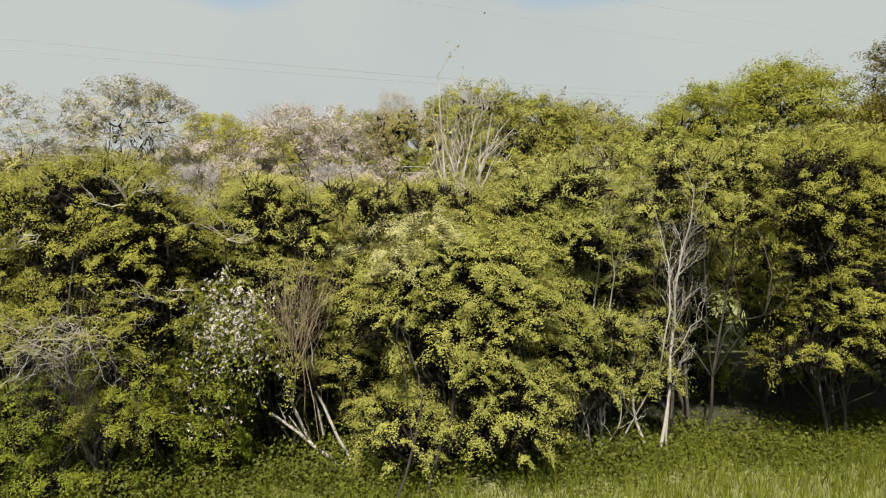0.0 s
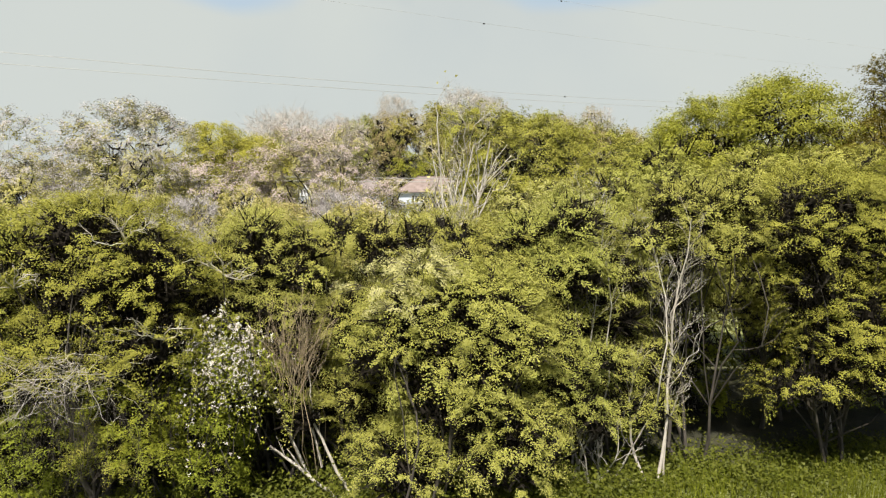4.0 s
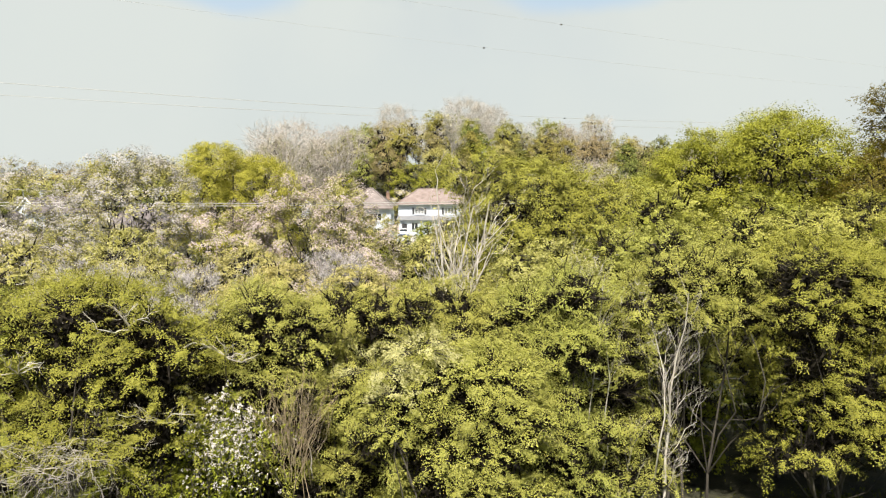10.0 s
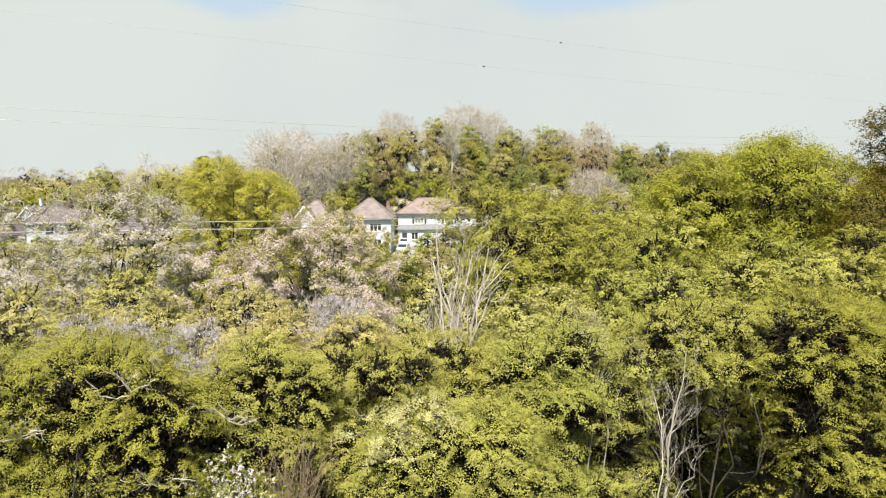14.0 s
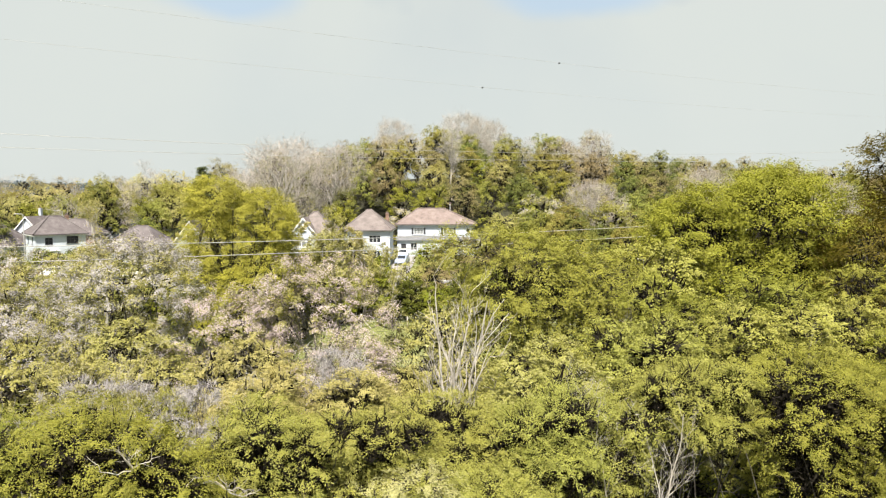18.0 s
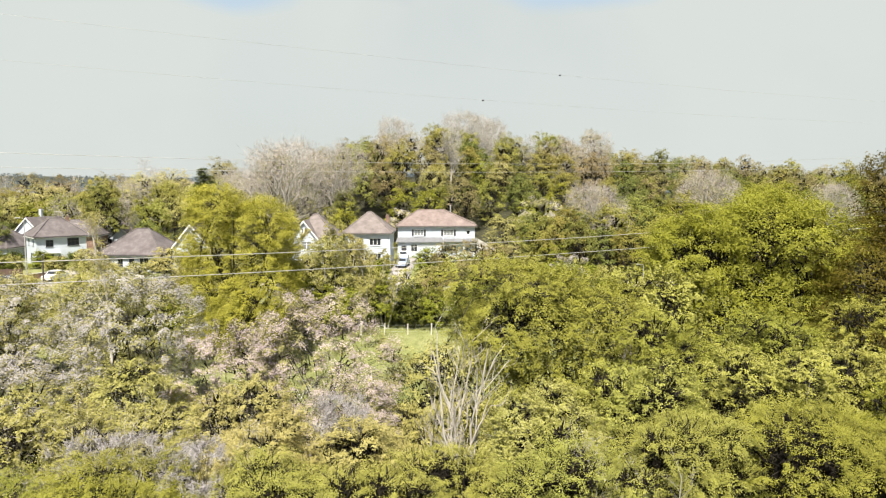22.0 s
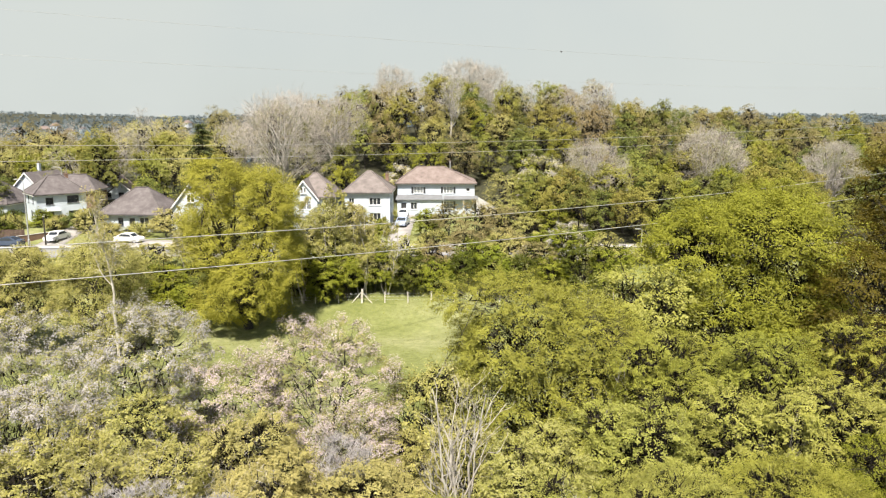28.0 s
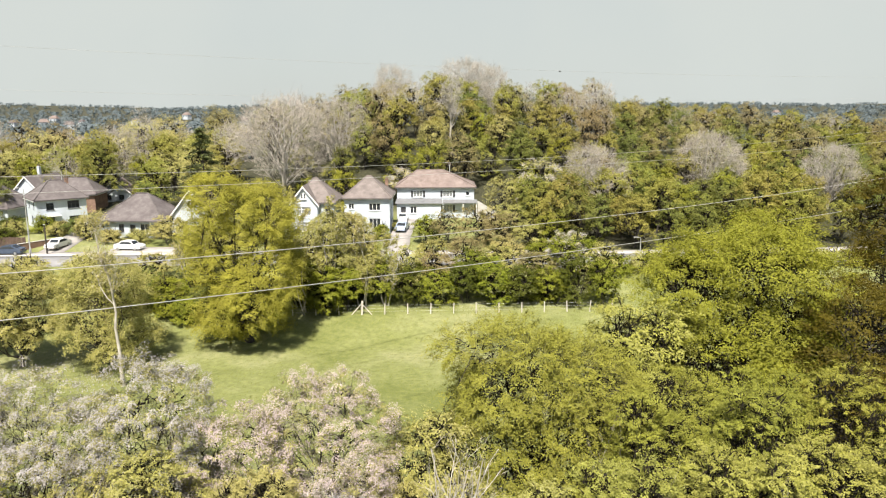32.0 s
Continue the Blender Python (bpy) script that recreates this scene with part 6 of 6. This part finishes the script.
gable_roof(K_, -3.0, 3.0, -3.6, 3.6, 4.7, 2.7, TILE_RED)
# far white houses seen between the trees
rh = np.random.default_rng(23)
for i in range(20):
    y = rh.uniform(420, 1000)
    x = -y * rh.uniform(0.22, 0.66) if i < 14 else y * rh.uniform(0.28, 0.6)
    s = rh.uniform(0.9, 1.3)
    o = thing("distant_house", (x, y, gz(x, y)), "small pale distant house with tiled roof", "house", "distant houses", turn=rh.uniform(-40, 40))
    part("wall", (boxes((-4 * s, -3 * s, -1, 4 * s, 3 * s, 5 * s)), RENDER_WHITE), o)
    part("roof", (solid(bmesh.new(), [(-4.4 * s, -3.4 * s, 5.01 * s), (4.4 * s, -3.4 * s, 5.01 * s), (4.4 * s, 3.4 * s, 5.01 * s), (-4.4 * s, 3.4 * s, 5.01 * s), (-2.5 * s, 0, 8 * s), (2.5 * s, 0, 8 * s)],
                        [(0, 1, 5, 4), (1, 2, 5), (2, 3, 4, 5), (3, 0, 4)]), (TILE_BROWN, TILE_RED)[i % 2]), o)
    for wx in (-2.6, 1.4):
        part("window", (boxes((wx * s, -3.06 * s, 2.9 * s, (wx + 1.3) * s, -3.003 * s, 4.1 * s)), GLASS), o)

# drives
for nm, pts, wd in (("drive", [(-6.6, 101.5), (-6.7, 112), (-6.2, 126)], 3.4), ("drive", [(-58.2, 101.5), (-59.0, 112), (-61.0, 119)], 3.6), ("forecourt", [(-50, 104.6), (-40, 104.8)], 5.0), ("drive", [(-20.5, 101.5), (-20.5, 112.6)], 3.0)):
    tagged(new(nm, ribbon(nm, pts, wd, 0.16, DRIVE, 0.4, 1.0)), "pale concrete drive up to the house", "drive", kind="structure")


# ---- cars ----
def car(x, y, turn, paint, label, lift=0.18):
    ob = thing("car", (x, y, gz(x, y) + lift), label, "car", "parked cars", turn=turn)
    prof = [(-2.10, 0.30), (-2.12, 0.62), (-1.95, 0.80), (-1.15, 0.92), (-0.55, 1.40), (0.75, 1.45), (1.55, 1.02), (2.02, 0.94), (2.08, 0.60), (2.05, 0.30)]
    bm = bmesh.new()
    rings = []
    for yy, inset in ((-0.84, 0.10), (-0.86, 0.03), (0.86, 0.03), (0.84, 0.10)):
        rings.append([bm.verts.new((px_, yy * (1 - 0.16 * max(pz - 0.9, 0) / 0.55), pz)) for px_, pz in prof])
    for a, b in zip(rings[:-1], rings[1:]):
        for i in range(len(prof) - 1):
            bm.faces.new([a[i], a[i + 1], b[i + 1], b[i]])
        bm.faces.new([a[-1], a[0], b[0], b[-1]])
    bm.faces.new(rings[0][::-1])
    bm.faces.new(rings[-1])
    bmesh.ops.recalc_face_normals(bm, faces=bm.faces)
    body = part("body", (bm, paint), ob)
    for s in (-1, 1):
        v = [(-0.95, 0.98), (-0.5, 1.33), (0.70, 1.37), (1.25, 1.02)]
        bm = bmesh.new()
        bm.faces.new([bm.verts.new((a, s * (0.866 - 0.16 * 0.86 * max(b - 0.9, 0) / 0.55 + 0.006), b)) for a, b in v][::s])
        part("side_window", (bm, GLASS), ob)
    for nm, (xa, za), (xb, zb), dx in (("windscreen", (-1.08, 0.97), (-0.58, 1.37), -0.02), ("rear_window", (1.48, 1.07), (0.82, 1.41), 0.02)):
        bm = bmesh.new()
        bm.faces.new([bm.verts.new(c) for c in ((xa + dx, -0.70, za + 0.012), (xa + dx, 0.70, za + 0.012), (xb + dx, 0.62, zb + 0.012), (xb + dx, -0.62, zb + 0.012))])
        part(nm, (bm, GLASS), ob)
    for sx in (-1.32, 1.30):
        for sy in (-0.80, 0.80):
            P = np.array([[[sx, sy - 0.10, 0.31], [sx, sy + 0.10, 0.31]]])
            t = part("tyre", tube_mesh("tyre", [(P, np.full((1, 2), 0.31))], RUBBER, 14), ob)
            bm = bmesh.new()
            bmesh.ops.create_circle(bm, cap_ends=True, radius=0.20, segments=12, matrix=pose(sx, sy + math.copysign(0.105, sy), 0.31, 90))
            part("rim", (bm, STEEL), t)
    for sy in (-0.6, 0.6):
        part("headlight", (boxes((-2.15, sy - 0.18, 0.62, -2.06, sy + 0.18, 0.76), bevel=0.02), PVC), body)
        part("tail_light", (boxes((2.04, sy - 0.15, 0.66, 2.10, sy + 0.15, 0.84), bevel=0.02), TILE_RED), body)
    part("number_plate", (boxes((-2.14, -0.26, 0.42, -2.125, 0.26, 0.53)), PVC), body)
    return ob


car(-47.0, 104.4, 172, CAR_WHITE, "white hatchback parked beside the road", 0.17)
car(-58.4, 105.6, 84, CAR_WHITE, "white car parked on the sloping drive", 0.17)
car(-6.6, 116.5, 82, CAR_BLUE, "pale blue car parked on the drive", 0.17)
car(-6.9, 124.0, 90, CAR_WHITE, "white van-like car parked by the house", 0.17)
car(-20.6, 108.5, 88, CAR_DARK, "dark blue car parked among shrubs", 0.17)
car(-63.5, 101.6, 3, CAR_DARK, "dark car parked by the garden wall", 0.17)
wall_g = thing("garden_wall", (-62.2, 106.5, gz(-62.2, 106.5)), "low red brick wall beside the drive", "garden wall", turn=60)
part("wall", (boxes((-4.5, -0.12, -0.4, 4.5, 0.12, 0.9)), BRICK), wall_g)
part("coping", (boxes((-4.55, -0.16, 0.904, 4.55, 0.16, 0.97), bevel=0.01), KERB), wall_g)


# ---- street lamps, poles, fence ----
def street_lamp(x, y, high, arm, label):
    ob = thing("street_lamp", (x, y, gz(x, y)), label, "street lamp", "street lamps")
    P = np.array([[[0, 0, -0.3], [0, 0, high * 0.5], [0, 0, high]]])
    part("pole", tube_mesh("pole", [(P, np.array([[0.11, 0.08, 0.05]]))], STEEL, 10), ob)
    part("base", (boxes((-0.13, -0.13, -0.2, 0.13, 0.13, 1.1), bevel=0.03), STEEL), ob)
    P = np.array([[[0, 0, high - 0.05], [arm * 0.4, -0.1, high + 0.10], [arm, -0.2, high + 0.12]]])
    part("arm", tube_mesh("arm", [(P, np.full((1, 3), 0.035))], STEEL, 6), ob)
    s = 0.32 * (1 if arm > 0 else -1)
    part("lantern", (boxes((min(arm, arm + s * 2), -0.32, high + 0.06, max(arm, arm + s * 2), -0.08, high + 0.2), bevel=0.03), ALU), ob)
    return ob


street_lamp(-60.6, 102.0, 9.8, -0.5, "tall galvanised street lamp beside the road")
street_lamp(26.6, 92.6, 4.0, -0.35, "short grey street lamp behind the hedge")
street_lamp(-73.5, 136.5, 8.6, -0.8, "tall street lamp behind the houses")
pole = thing("telegraph_pole", (-58.1, 101.9, gz(-58.1, 101.9)), "brown wooden telegraph pole beside the road", "pole")
part("pole", tube_mesh("pole", [(np.array([[[0, 0, -0.3], [0, 0, 4.5]]]), np.array([[0.13, 0.10]]))], BARK, 10), pole)
part("cap", (boxes((-0.13, -0.13, 4.502, 0.13, 0.13, 4.58), bevel=0.02), STEEL), pole)

fence = thing("wire_fence", (-9.1, 77.8, gz(-9.1, 77.8)), "post and wire fence with weathered pale posts", "fence")
rp = np.random.default_rng(8)
fx_ = np.arange(-4, 12) * 2.62
tops = []
for i, x in enumerate(fx_):
    wx, wy = -9.1 + x, 77.8 + 0.03 * x
    z = gz(wx, wy) - gz(-9.1, 77.8)
    big = i == 4
    h, w = (1.55, 0.10) if big else (1.25 + rp.uniform(-0.1, 0.08), 0.06)
    part("post", (boxes((-w, -w, -0.4, w, w, h), bevel=0.02), POST), fence, at=pose(x, 0.03 * x, z, rp.normal(0, 1.5), rp.normal(0, 2.0), rp.uniform(0, 20)))
    tops.append((x, 0.03 * x - w, z))
    if big:
        for s in (-1, 1):
            P = np.array([[[x + s * 1.15, 0.03 * x, z - 0.05], [x + s * 0.07, 0.03 * x, z + 1.2]]])
            part("brace", tube_mesh("brace", [(P, np.full((1, 2), 0.05))], POST, 6), fence)
for hgt in (0.35, 0.7, 1.05):
    P = np.array([[(a, b - 0.01, c + hgt) for a, b, c in tops]])
    part("wire", tube_mesh("wire", [(P, np.full((1, len(tops)), 0.006))], STEEL, 4), fence)


# ---- overhead cables ----
def cable(x0, x1, y_mid, slope, z_mid, sag, radius, label, spacers=(), mid=5.0):
    x = np.linspace(x0, x1, 70)

    def at(v):
        return np.stack([v, y_mid + slope * v, z_mid + sag * ((v - mid) / 100.0) ** 2], -1)

    ob = new("overhead_cable", tube_mesh("overhead_cable", [(at(x)[None], np.full((1, 70), radius))], ALU, 6))
    tagged(ob, label, "power cable", "overhead cables", "structure")
    for v in spacers:
        c = at(np.array([v]))[0]
        part("spacer", (boxes((c[0] - 0.08, c[1] - 0.06, c[2] - 0.09, c[0] + 0.08, c[1] + 0.06, c[2] + 0.03), bevel=0.04), DARK_FRAME), ob)


LOW, HIGH = "pale twisted overhead supply cable across the meadow", "thin pale high overhead wire"
cable(-110, 160, 68.6, 0.576, 7.98, 3.9, 0.035, LOW, mid=-4.5)
cable(-85, 160, 52.4, 0.573, 8.08, 3.7, 0.028, LOW, mid=-2.2)
cable(-90, 160, 59.5, 0.541, 15.6, 4.9, 0.015, HIGH, (11.2,), mid=-7.0)
cable(-95, 160, 57.6, 0.539, 14.8, 3.3, 0.015, HIGH, mid=-13.0)
cable(-90, 160, 55.5, 0.577, 23.2, 3.0, 0.006, HIGH, (10.1,))
cable(-90, 160, 57.0, 0.577, 20.8, 3.0, 0.006, HIGH, (3.4,))

# close-boarded fence by the road
fence_b = thing("board_fence", (-66.6, 105.4, gz(-66.6, 105.4)), "dark brown close-boarded timber fence beside the drive", "fence")
for i in range(30):
    part("board", (boxes((-3.3 + 0.22 * i, -0.012 * (i % 2), -0.1, -3.3 + 0.22 * i + 0.2, 0.02 - 0.012 * (i % 2), 1.85 + 0.02 * math.sin(i * 2.3))), FENCE_WOOD), fence_b)
for i in range(4):
    part("post", (boxes((-3.35 + 2.2 * i, 0.022, -0.4, -3.23 + 2.2 * i, 0.14, 1.95)), FENCE_WOOD), fence_b)
# concrete steps up the bank beside the long house
steps_a = thing("garden_steps", (6.6, 124.6, gz(6.6, 124.6)), "grey concrete garden steps climbing the bank beside the house", "steps")
for i in range(11):
    part("step", (boxes((0.30 * i - 0.2, -0.7, -0.3, 0.30 * i + 0.15, 0.7, 3.0 - 0.18 * i), bevel=0.01), DRIVE), steps_a)
for sy in (-0.85, 0.73):
    bmw = bmesh.new()
    v_ = [bmw.verts.new((px_, yy, pz)) for yy in (sy, sy + 0.12) for px_, pz in ((-0.2, -0.3), (3.3, -0.3), (3.3, 1.5), (-0.2, 3.6))]
    for f_ in ((0, 1, 2, 3), (7, 6, 5, 4), (0, 4, 5, 1), (1, 5, 6, 2), (2, 6, 7, 3), (3, 7, 4, 0)):
        bmw.faces.new([v_[k] for k in f_])
    part("side_wall", (bmw, KERB), steps_a)

retire(greens + yellows + darks + browns + bares + whites + pales + bigs)
